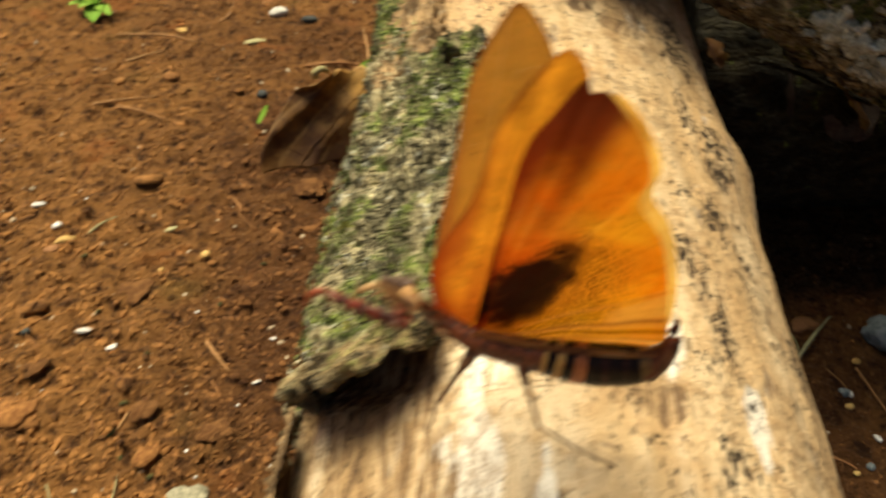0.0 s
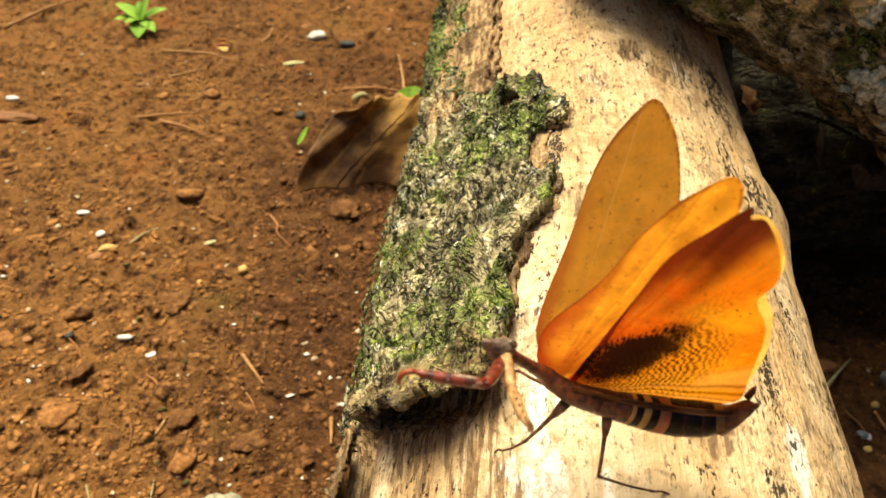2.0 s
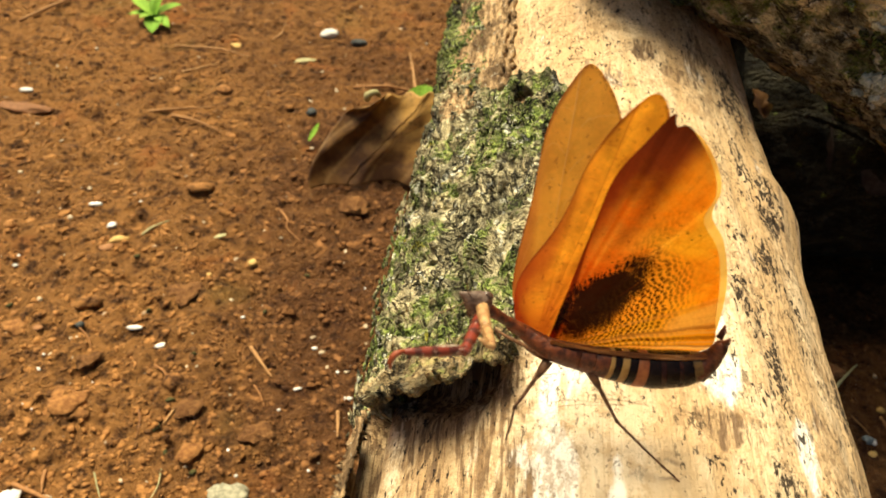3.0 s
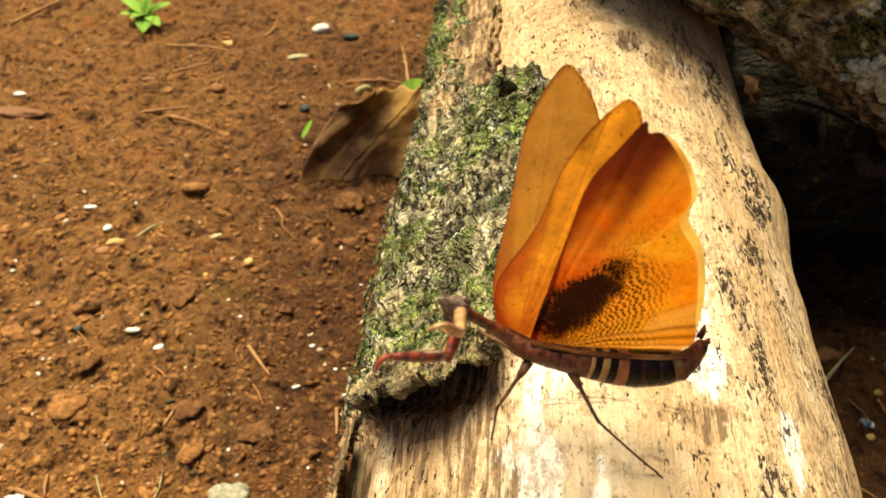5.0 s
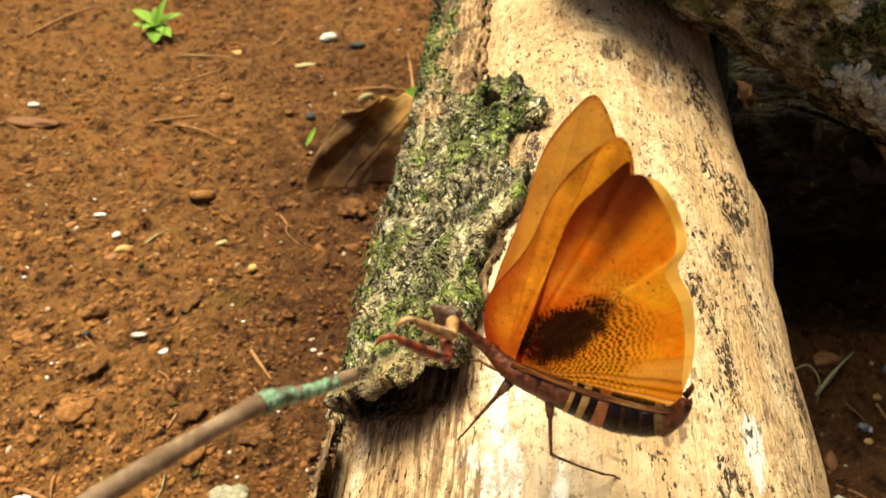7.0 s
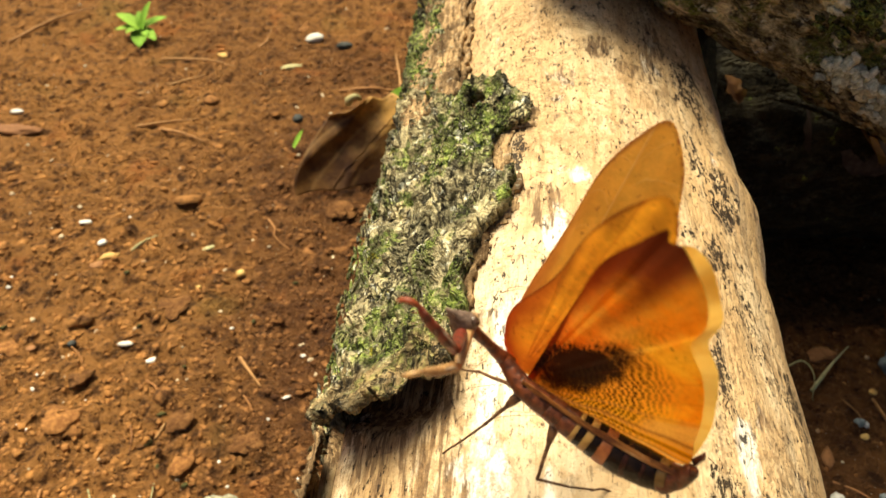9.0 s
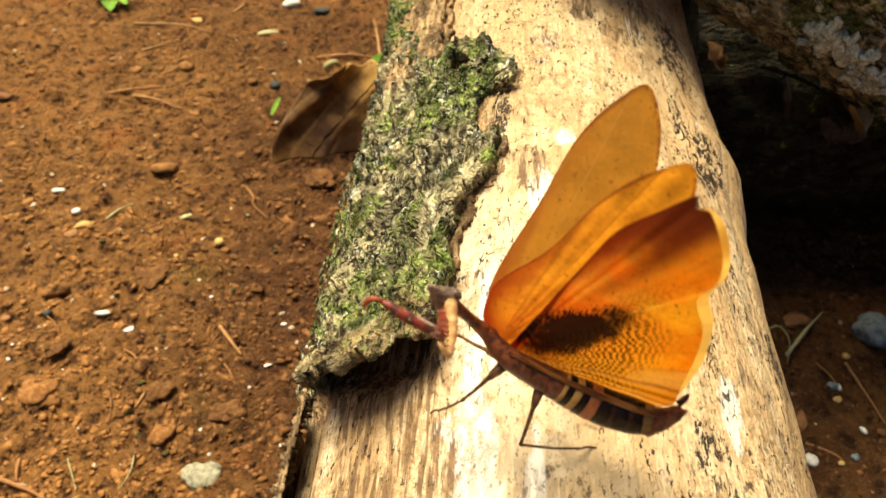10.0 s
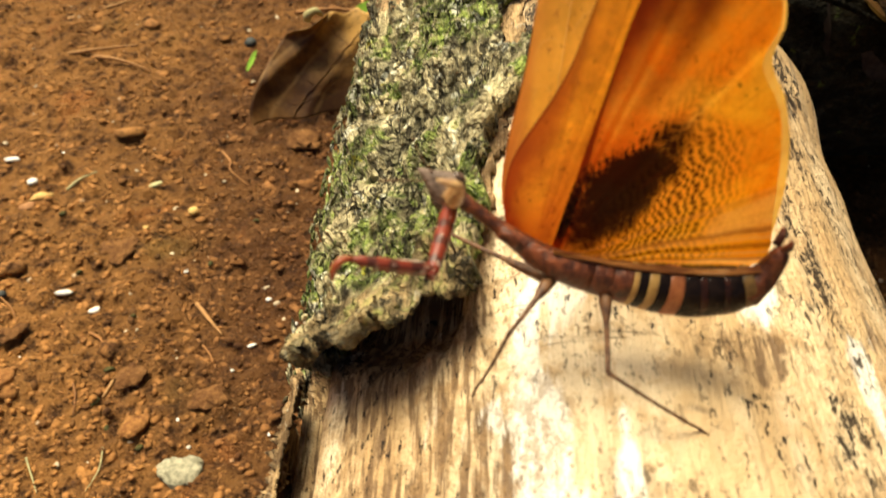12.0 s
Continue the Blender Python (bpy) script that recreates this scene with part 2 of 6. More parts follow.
def bark_material(name, moss=0.5, pale=0.5, dark=1.0, stripped=False):
    """Scaly grey-olive bark with black cracks, and moss and lichen that gather in patches."""
    n = Nodes(name)
    drift = n.noise(62, 4, 0.65, n.stretch(1, 0.6, 1))
    warped = n.add("ShaderNodeVectorMath", operation="MULTIPLY_ADD")
    n.put(warped.inputs[0], n.add("ShaderNodeTexNoise").outputs[1])
    warped.inputs[1].default_value = (0.004, 0.004, 0.004)
    n.put(warped.inputs[2], n.stretch(1, 0.62, 1))
    wobble = warped.inputs[0].links[0].from_node
    n.put(wobble.inputs["Vector"], n.obj)
    wobble.inputs["Scale"].default_value = 260
    cells = n.cells(210, warped.outputs[0], "DISTANCE_TO_EDGE")
    small = n.cells(560, warped.outputs[0], "DISTANCE_TO_EDGE")
    fine, grit = n.noise(300, 5, 0.75, n.stretch(1, 0.6, 1)), n.noise(1100, 3, 0.7)
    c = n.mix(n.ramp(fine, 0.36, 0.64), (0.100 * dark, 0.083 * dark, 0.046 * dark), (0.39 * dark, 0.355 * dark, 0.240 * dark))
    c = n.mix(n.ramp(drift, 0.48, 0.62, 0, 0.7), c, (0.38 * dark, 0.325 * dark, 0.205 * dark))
    green = n.ramp(n.noise(42, 5, 0.72), 0.60 - 0.2 * moss, 0.68 - 0.2 * moss)
    tone = n.mix(n.ramp(n.noise(620, 4, 0.75), 0.36, 0.66), (0.055, 0.095, 0.018), (0.36, 0.45, 0.115))
    c = n.mix(n.math("MULTIPLY", green, n.ramp(fine, 0.34, 0.54)), c, tone)
    c = n.mix(n.ramp(grit, 0.58, 0.68, 0, 0.70 * pale), c, (0.76, 0.75, 0.60))
    lichen = n.math("MULTIPLY", n.ramp(n.noise(150, 3, 0.6, None, 0.6), 0.595, 0.63), n.ramp(grit, 0.35, 0.5))
    c = n.mix(n.math("MULTIPLY", lichen, pale), c, (0.80, 0.81, 0.72))
    yellow = n.math("MULTIPLY", n.ramp(n.noise(95, 2, 0.5, None, 0.3), 0.68, 0.71), n.ramp(grit, 0.4, 0.55))
    c = n.mix(n.math("MULTIPLY", yellow, min(1.0, moss)), c, (0.62, 0.56, 0.04))
    if stripped:        # scuffed to the tan layer near the broken end
        x, y, z = n.axes()
        bare = n.ramp(n.math("ADD", y, n.math("MULTIPLY", n.math("SUBTRACT", drift, 0.5), 0.045)), -0.024, -0.033)
        c = n.mix(n.math("MULTIPLY", bare, n.ramp(fine, 0.62, 0.45, 0.3, 0.9)), c, n.mix(fine, (0.24, 0.155, 0.075), (0.62, 0.47, 0.27)))
    crack = n.math("ABSOLUTE", n.math("SUBTRACT", n.noise(120, 4, 0.65, n.stretch(1, 0.30, 1), 0.6), 0.5))
    clump = n.noise(125, 4, 0.6, n.stretch(1, 0.6, 1), 0.3)
    c = n.mix(1.0, c, n.mix(n.ramp(clump, 0.36, 0.62), (0.40, 0.40, 0.35), (1.22, 1.20, 1.06)), "MULTIPLY")
    gaps = n.math("MULTIPLY", n.ramp(cells, 0.09, 0.02), n.ramp(n.noise(150, 3), 0.48, 0.60))
    gaps = n.math("MAXIMUM", gaps, n.math("MULTIPLY", n.ramp(crack, 0.034, 0.008), n.ramp(n.noise(75, 2), 0.40, 0.54)))
    c = n.mix(n.math("MAXIMUM", n.math("MULTIPLY", gaps, 0.90), n.ramp(small, 0.05, 0.0, 0, 0.12)), c, (0.014, 0.011, 0.007))
    h = n.math("ADD", n.math("ADD", n.ramp(cells, 0.0, 0.30, 0, 0.5), n.ramp(crack, 0.0, 0.10, 0, 0.7)), n.math("ADD", n.ramp(small, 0.0, 0.3, 0, 0.15), n.math("ADD", fine, n.math("MULTIPLY", grit, 0.5))))
    return n.done(n.surface(c, 0.9, n.bump(n.math("ADD", h, n.math("MULTIPLY", clump, 3.0)), 1.0, 0.0022), 0.2))


def plain(name, a, b, scale=300, rough=0.7, gloss=0.3, relief=0.0004, clear=0.0):
    """Two tones mixed by fine noise, with a little relief."""
    n = Nodes(name)
    f, big = n.noise(scale, 4, 0.65), n.noise(scale / 6, 3)
    c = n.mix(n.ramp(f, 0.35, 0.65), a, b)
    c = n.mix(n.ramp(big, 0.4, 0.65, 0, 0.4), c, tuple(0.6 * v for v in a))
    return n.done(n.surface(c, rough, n.bump(f, 0.6, relief), gloss, clear))


def fibrous(name, a, b):
    """Torn inner bark with long fibres along y."""
    n = Nodes(name)
    f, big, spot = n.noise(600, 4, 0.7, n.stretch(1, 0.14, 1)), n.noise(70, 4, 0.65), n.noise(500, 3, 0.7)
    c = n.mix(n.ramp(f, 0.34, 0.64), a, b)
    c = n.mix(n.ramp(big, 0.46, 0.62, 0, 0.75), c, tuple(0.55 * v for v in a))
    c = n.mix(n.ramp(spot, 0.60, 0.68, 0, 0.6), c, (0.50, 0.47, 0.36))
    return n.done(n.surface(c, 0.85, n.bump(n.math("ADD", f, spot), 0.9, 0.0014), 0.2))


def banded(name, a, b):
    """Cuticle with dark bands across the limb, which runs along y."""
    n = Nodes(name)
    x, y, z = n.axes()
    f = n.noise(700, 3, 0.6)
    wave = n.math("SINE", n.math("ADD", n.math("MULTIPLY", y, 2300.0), n.math("MULTIPLY", f, 5.0)))
    c = n.mix(n.ramp(wave, 0.1, 0.7, 0, 0.85), a, b)
    c = n.mix(n.ramp(n.noise(900, 2), 0.62, 0.70, 0, 0.6), c, (0.55, 0.40, 0.30))
    return n.done(n.surface(c, 0.4, n.bump(f, 0.5, 0.0002), 0.45))


def varied(name, a, b, rough=0.75):
    """A tone between a and b for each piece of a kind."""
    n = Nodes(name)
    f = n.noise(500, 4, 0.65)
    c = n.mix(n.random(), a, b)
    c = n.mix(n.ramp(f, 0.4, 0.68, 0, 0.5), c, tuple(0.5 * v for v in a))
    return n.done(n.surface(c, rough, n.bump(f, 0.6, 0.0004), 0.3))


def rough_clod():
    n = Nodes("soil_clod")
    mid, fine = n.noise(160, 5, 0.75), n.noise(520, 4, 0.75)
    c = n.mix(n.ramp(mid, 0.36, 0.64), (0.155, 0.066, 0.022), (0.31, 0.145, 0.048))
    c = n.mix(n.ramp(fine, 0.52, 0.68, 0, 0.6), c, (0.36, 0.185, 0.070))
    c = n.mix(n.ramp(fine, 0.42, 0.34, 0, 0.5), c, (0.06, 0.028, 0.013))
    return n.done(n.surface(c, 0.92, n.bump(n.math("ADD", mid, fine), 1.0, 0.003), 0.2))


def leaf_material():
    n = Nodes("dry_leaf")
    u, v = n.uv()
    blot = n.noise(60, 4, 0.6)
    c = n.mix(n.ramp(blot, 0.35, 0.65), (0.070, 0.028, 0.010), (0.23, 0.112, 0.030))
    rib = n.math("ABSOLUTE", n.math("SUBTRACT", n.math("FRACT", n.math("ADD", n.math("SUBTRACT", n.math("MULTIPLY", u, 3.2), n.math("MULTIPLY", v, 1.5)), n.math("MULTIPLY", blot, 0.25))), 0.5))
    # lighter tan towards the upper right: the leaf's lit side put into colour
    tan = n.math("ADD", n.math("ADD", n.math("MULTIPLY", v, 0.75), n.math("MULTIPLY", u, 0.55)), n.math("MULTIPLY", n.math("SUBTRACT", blot, 0.5), 0.9))
    c = n.mix(n.ramp(tan, 0.55, 1.15, 0, 0.95), c, (0.60, 0.345, 0.085))
    c = n.mix(n.ramp(rib, 0.10, 0.02, 0, 0.45), c, (0.40, 0.235, 0.085))
    c = n.mix(n.ramp(n.noise(400, 3), 0.55, 0.7, 0, 0.5), c, (0.05, 0.025, 0.012))
    d = n.surface(c, 0.6, n.bump(n.noise(350, 3), 0.5, 0.0006), 0.35)
    t = n.add("ShaderNodeBsdfTranslucent")
    n.put(t.inputs[0], n.mix(0.5, c, (0.5, 0.30, 0.07)))
    m = n.add("ShaderNodeMixShader")
    m.inputs[0].default_value = 0.26
    n.put(m.inputs[1], d)
    n.put(m.inputs[2], t.outputs[0])
    return n.done(m.outputs[0])


def membrane(n, through, reflect, share=0.6, relief=None):
    """A thin insect wing: light passes it, and it shines a little."""
    t = n.add("ShaderNodeBsdfTranslucent")
    n.put(t.inputs[0], through)
    n.put(t.inputs["Normal"], relief)
    m = n.add("ShaderNodeMixShader")
    m.inputs[0].default_value = share
    n.put(m.inputs[1], n.surface(reflect, 0.45, relief, 0.35))
    n.put(m.inputs[2], t.outputs[0])
    return n.done(m.outputs[0])


def forewing_material(name, light, deep, share=0.76, dusty=0.40, calm=0.0, ribs=None):
    """Leaf-like: a dark leading edge, a midrib with slanting veins, blotches and freckles."""
    n = Nodes(name)
    u, v = n.uv()
    mott, fine, cloud = n.noise(210, 5, 0.7), n.noise(900, 3, 0.7), n.noise(75, 4, 0.6)
    off = n.math("ABSOLUTE", n.math("SUBTRACT", u, 0.50))
    comb = n.math("FRACT", n.math("ADD", n.math("MULTIPLY", v, 7.0), n.math("ADD", n.math("MULTIPLY", off, -10.0), n.math("MULTIPLY", cloud, 1.2))))
    side = n.math("MULTIPLY", n.ramp(n.math("ABSOLUTE", n.math("SUBTRACT", comb, 0.5)), 0.05, 0.01), n.ramp(mott, 0.30, 0.62, 0.25, 1.0))
    vein = n.math("MAXIMUM", n.ramp(off, 0.009, 0.002, 0, 0.30), n.math("MULTIPLY", side, 0.15))
    lead = n.ramp(n.math("ADD", u, n.math("MULTIPLY", n.math("SUBTRACT", mott, 0.5), 0.10)), 0.52, 0.10)
    edge = n.math("MAXIMUM", n.ramp(n.math("ADD", u, n.math("MULTIPLY", n.math("SUBTRACT", mott, 0.5), 0.09)), 0.27, 0.08), n.math("MULTIPLY", lead, n.ramp(n.math("ADD", v, n.math("MULTIPLY", n.math("SUBTRACT", mott, 0.5), 0.34)), 0.42, 0.92)))
    c = n.mix(n.ramp(mott, 0.34, 0.68), light, tuple((0.62 + 0.22 * calm) * k for k in light))
    c = n.mix(n.ramp(cloud, 0.46, 0.64, 0, 0.42 - 0.4 * calm), c, tuple(p * 0.55 + q * 0.45 for p, q in zip(light, deep)))
    c = n.mix(n.math("MULTIPLY", edge, 0.95 - 0.25 * calm), c, deep)
    c = n.mix(vein, c, ribs or deep)
    rim = n.math("MAXIMUM", n.math("MULTIPLY", n.ramp(v, 0.955, 0.995), n.ramp(u, 0.62, 0.45)), n.math("MULTIPLY", n.ramp(v, 0.975, 0.995), n.ramp(fine, 0.42, 0.56)))
    c = n.mix(n.math("MULTIPLY", rim, 0.8), c, tuple(0.5 * k for k in deep))
    c = n.mix(n.ramp(v, 0.50, 0.08, 0, 0.6 - 0.3 * calm), c, deep)
    c = n.mix(n.ramp(fine, 0.60, 0.70, 0, 0.55), c, tuple(0.6 * k for k in deep))
    c = n.mix(n.ramp(n.cells(520, n.stretch(1, 1, 0.6)), 0.12, 0.07, 0, 0.4), c, tuple(0.35 * k for k in deep))
    ref = n.mix(dusty, c, (0.96, 0.54, 0.20))
    return membrane(n, c, ref, share, n.bump(n.math("ADD", n.math("MULTIPLY", mott, 1.5), vein), 0.5, 0.0004))


def hindwing_material():
    """Amber: a deep red-brown tip, a black blotch near the root and rows of fine dark bars behind it."""
    n = Nodes("amber_hindwing")
    x, y, z = n.axes()
    u, v = n.uv()
    warp = n.math("SUBTRACT", n.noise(300, 3, 0.6), 0.5)
    soft = n.math("SUBTRACT", n.noise(110, 4, 0.65), 0.5)
    uu = n.math("ADD", u, n.math("MULTIPLY", soft, 0.010))
    rows = n.math("FLOOR", n.math("MULTIPLY", uu, 92.0))
    chance = n.add("ShaderNodeTexWhiteNoise", noise_dimensions="1D")
    n.put(chance.inputs["W"], rows)
    wave = n.math("SINE", n.math("ADD", n.math("MULTIPLY", v, 185.0), n.math("ADD", n.math("MULTIPLY", chance.outputs[0], 6.3), n.math("MULTIPLY", warp, 17.0))))
    gap = n.ramp(n.math("ABSOLUTE", n.math("SUBTRACT", n.math("FRACT", n.math("MULTIPLY", uu, 92.0)), 0.5)), 0.47, 0.36)
    zone = n.math("MULTIPLY", n.ramp(n.math("ADD", u, n.math("MULTIPLY", soft, 0.12)), 0.50, 0.70), n.ramp(n.math("ADD", v, n.math("MULTIPLY", soft, 0.5)), 0.93, 0.62))
    bars = n.math("MULTIPLY", n.math("MULTIPLY", n.ramp(wave, -0.15, 0.35), gap), zone)
    # the blotch: a long ellipse in the wing's plane, broken up at its edge
    dx, dz = n.math("SUBTRACT", x, 0.0070), n.math("SUBTRACT", z, 0.0118)
    along = n.math("ADD", n.math("MULTIPLY", dx, 0.62), n.math("MULTIPLY", dz, 0.785))
    across = n.math("SUBTRACT", n.math("MULTIPLY", dz, 0.62), n.math("MULTIPLY", dx, 0.785))
    r = n.math("ADD", n.math("POWER", n.math("DIVIDE", along, 0.0100), 2.0), n.math("POWER", n.math("DIVIDE", across, n.ramp(along, -0.006, 0.010, 0.0050, 0.0036)), 2.0))
    blot = n.ramp(n.math("ADD", n.math("ADD", r, n.math("MULTIPLY", warp, 1.9)), n.math("MULTIPLY", wave, 0.30)), 1.10, 0.62)
    halo = n.ramp(n.math("ADD", r, n.math("MULTIPLY", soft, 2.0)), 2.2, 0.8, 0, 0.22)
    amber = n.mix(n.ramp(soft, -0.16, 0.16), (1.0, 0.42, 0.016), (1.0, 0.69, 0.070))
    c = n.mix(n.ramp(n.math("ADD", u, n.math("MULTIPLY", soft, 0.12)), 0.44, 0.10, 0, 0.88), amber, (0.50, 0.085, 0.012))
    tip = n.math("ADD", n.math("SUBTRACT", z, n.math("MULTIPLY", x, 0.28)), n.math("MULTIPLY", soft, 0.012))
    uw = n.math("ADD", u, n.math("MULTIPLY", soft, 0.05))
    # dark front half: red-brown, with the dimming by the forewing behind painted in
    front = n.math("MULTIPLY", n.ramp(uw, 0.53, 0.46), n.ramp(n.math("ADD", v, n.math("MULTIPLY", soft, 0.7)), 0.46, 0.90))
    c = n.mix(n.math("MULTIPLY", front, 0.93), c, (0.115, 0.012, 0.004))
    lobe = n.math("MULTIPLY", n.ramp(uw, 0.68, 0.58), n.ramp(n.math("ADD", v, n.math("MULTIPLY", soft, 0.7)), 0.62, 0.98))
    c = n.mix(n.math("MULTIPLY", lobe, 0.4), c, (0.46, 0.085, 0.012))
    c = n.mix(n.ramp(tip, 0.026, 0.038, 0, 0.84), c, (0.055, 0.008, 0.004))
    c = n.mix(n.ramp(v, 0.40, 0.10, 0, 0.7), c, (0.50, 0.13, 0.02))
    c = n.mix(halo, c, (0.52, 0.12, 0.012))
    c = n.mix(n.math("MULTIPLY", zone, 0.55), c, (1.0, 0.74, 0.13))
    c = n.mix(n.math("MULTIPLY", bars, 0.95), c, (0.055, 0.014, 0.005))
    # freckles above the blotch
    spots = n.math("MULTIPLY", n.ramp(n.noise(1050, 2, 0.6), 0.65, 0.70), n.ramp(r, 11.0, 2.0))
    c = n.mix(n.math("MULTIPLY", spots, 0.8), c, (0.10, 0.02, 0.006))
    c = n.mix(n.math("MULTIPLY", blot, 0.98), c, (0.016, 0.007, 0.005))
    pleat = n.math("MULTIPLY", n.ramp(n.math("SINE", n.math("MULTIPLY", u, 150.0)), 0.4, 1.0), n.ramp(u, 0.80, 0.90))
    c = n.mix(n.math("MULTIPLY", pleat, 0.75), c, (0.92, 0.62, 0.27))
    # fan-wise veins, and highlights on the folds of the rear margin painted as pale strips
    rays = n.math("MULTIPLY", n.ramp(n.math("ABSOLUTE", n.math("SUBTRACT", n.math("FRACT", n.math("MULTIPLY", uu, 23.0)), 0.5)), 0.08, 0.01), n.ramp(v, 0.35, 0.6))
    c = n.mix(n.math("MULTIPLY", rays, 0.16), c, (0.30, 0.060, 0.010))
    strip = n.math("ABSOLUTE", n.math("SUBTRACT", n.math("ADD", u, n.math("MULTIPLY", v, 0.02)), 0.888))
    fold_glint = n.math("MULTIPLY", n.ramp(strip, 0.020, 0.013), n.ramp(n.math("ADD", v, n.math("MULTIPLY", soft, 0.25)), 0.70, 0.80))
    lower_glint = n.math("MULTIPLY", n.ramp(n.math("ABSOLUTE", n.math("SUBTRACT", u, 0.932)), 0.008, 0.004), n.ramp(n.math("ADD", v, n.math("MULTIPLY", soft, 0.25)), 0.62, 0.72))
    c = n.mix(n.math("MULTIPLY", n.math("MAXIMUM", fold_glint, lower_glint), 0.8), c, (1.0, 0.78, 0.40))
    net = n.ramp(n.cells(1500, None, "DISTANCE_TO_EDGE"), 0.12, 0.02, 0, 0.18)
    c = n.mix(net, c, n.mix(1.0, c, (0.50, 0.34, 0.22), "MULTIPLY"))
    crease = n.math("SINE", n.math("ADD", n.math("MULTIPLY", u, 330.0), n.math("MULTIPLY", soft, 5.0)))
    rear = n.ramp(u, 0.865, 0.895)
    c = n.mix(n.math("MULTIPLY", n.math("MULTIPLY", n.ramp(crease, -0.2, -0.8), rear), 0.55), c, (0.26, 0.070, 0.016))
    c = n.mix(n.math("MULTIPLY", n.math("MULTIPLY", n.ramp(crease, 0.55, 0.95), rear), 0.70), c, (0.98, 0.70, 0.34))
    blush = n.noise(420, 4, 0.7)
    c = n.mix(n.ramp(blush, 0.46, 0.68, 0, 0.28), c, n.mix(1.0, c, (0.55, 0.40, 0.30), "MULTIPLY"))
    ref = n.mix(n.math("MULTIPLY", n.math("SUBTRACT", 1.0, blot), 0.22), c, (0.34, 0.13, 0.03))
    return membrane(n, c, ref, 0.88, n.bump(n.math("ADD", n.math("MULTIPLY", soft, 2.0), n.math("MULTIPLY", n.math("SINE", n.math("MULTIPLY", u, 110.0)), n.ramp(u, 0.6, 0.9))), 0.25, 0.0003))


def far_hindwing_material():
    """A clearer amber membrane with faint folds."""
    n = Nodes("pale_hindwing")
    u, v = n.uv()
    soft = n.noise(160, 4, 0.65)
    c = n.mix(n.ramp(soft, 0.35, 0.65), (1.0, 0.52, 0.07), (1.0, 0.62, 0.13))
    c = n.mix(n.ramp(n.math("SINE", n.math("MULTIPLY", u, 120.0)), 0.6, 1.0, 0, 0.2), c, (0.80, 0.36, 0.05))
    return membrane(n, c, n.mix(0.4, c, (0.7, 0.36, 0.10)), 0.88, n.bump(soft, 0.3, 0.0003))


def lichen_twig():
    """Brown twig bark under a broken crust of blue-green lichen."""
    n = Nodes("blue_green_lichen")
    patch, fine = n.noise(330, 4, 0.7), n.noise(900, 3, 0.7)
    c = n.mix(n.ramp(fine, 0.35, 0.65), (0.10, 0.066, 0.036), (0.25, 0.180, 0.105))
    crust = n.ramp(patch, 0.44, 0.52)
    c = n.mix(crust, c, n.mix(n.ramp(fine, 0.34, 0.62), (0.10, 0.215, 0.125), (0.30, 0.47, 0.315)))
    return n.done(n.surface(c, 0.85, n.bump(n.math("ADD", n.math("MULTIPLY", crust, 1.2), fine), 0.9, 0.0008), 0.2))


def fold_material():
    """The folded rear margin of the wing: red-brown with pale streaks along x."""
    n = Nodes("brown_wing_fold")
    streak, spot = n.noise(900, 4, 0.65, n.stretch(0.10, 1, 1)), n.noise(380, 4, 0.7)
    c = n.mix(n.ramp(streak, 0.36, 0.62), (0.17, 0.042, 0.012), (0.62, 0.25, 0.055))
    c = n.mix(n.ramp(streak, 0.58, 0.68, 0, 0.8), c, (0.86, 0.58, 0.28))
    c = n.mix(n.ramp(spot, 0.54, 0.66, 0, 0.6), c, (0.10, 0.026, 0.010))
    return membrane(n, c, c, 0.35, n.bump(streak, 0.6, 0.0003))


SOIL, CRUMB, WOOD = soil_material(), crumb_material(), wood_material()
MOSSY = bark_material("mossy_bark", 0.70, 1.0, 1.65, True)
GREENBARK = bark_material("green_mossy_bark", 1.1, 0.30, 0.55)
DARKBARK = bark_material("dark_bark", 0.50, 1.0, 2.2)
# near-black copy of the bark, with deep shade put into its colour
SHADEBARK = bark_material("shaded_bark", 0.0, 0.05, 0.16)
# near-black wood that holds the shade of the cleft in its colour
CLEFTSHADE = fibrous("cleft_shade", (0.022, 0.013, 0.007), (0.075, 0.044, 0.024))
INNER = fibrous("inner_bark", (0.13, 0.075, 0.034), (0.56, 0.38, 0.19))
LICHEN = plain("grey_lichen", (0.52, 0.53, 0.38), (0.90, 0.91, 0.74), 700, 0.9, 0.2, 0.0016)
STONE = plain("grey_green_stone", (0.22, 0.21, 0.14), (0.42, 0.39, 0.27), 350, 0.85, 0.25, 0.0008)
BLUESTONE = plain("blue_grey_stone", (0.10, 0.13, 0.145), (0.24, 0.28, 0.30), 260, 0.7, 0.35, 0.0008)
WHITE = varied("white_chip", (0.62, 0.60, 0.53), (0.86, 0.85, 0.80))
YELLOW = varied("yellow_chip", (0.55, 0.33, 0.09), (0.68, 0.47, 0.17))
STRAW = varied("straw", (0.33, 0.145, 0.045), (0.52, 0.30, 0.12))
PALESTRAW = varied("pale_straw", (0.36, 0.32, 0.14), (0.50, 0.47, 0.24))
CLOD = rough_clod()
DRYCLOD = plain("dry_orange_clod", (0.185, 0.076, 0.023), (0.37, 0.175, 0.053), 300, 0.92, 0.2, 0.0026)
MOSSCRUST = plain("dark_mossy_crust", (0.030, 0.028, 0.010), (0.105, 0.095, 0.028), 500, 0.9, 0.2, 0.0012)
CHIP = varied("brown_chip", (0.20, 0.085, 0.03), (0.34, 0.16, 0.06))
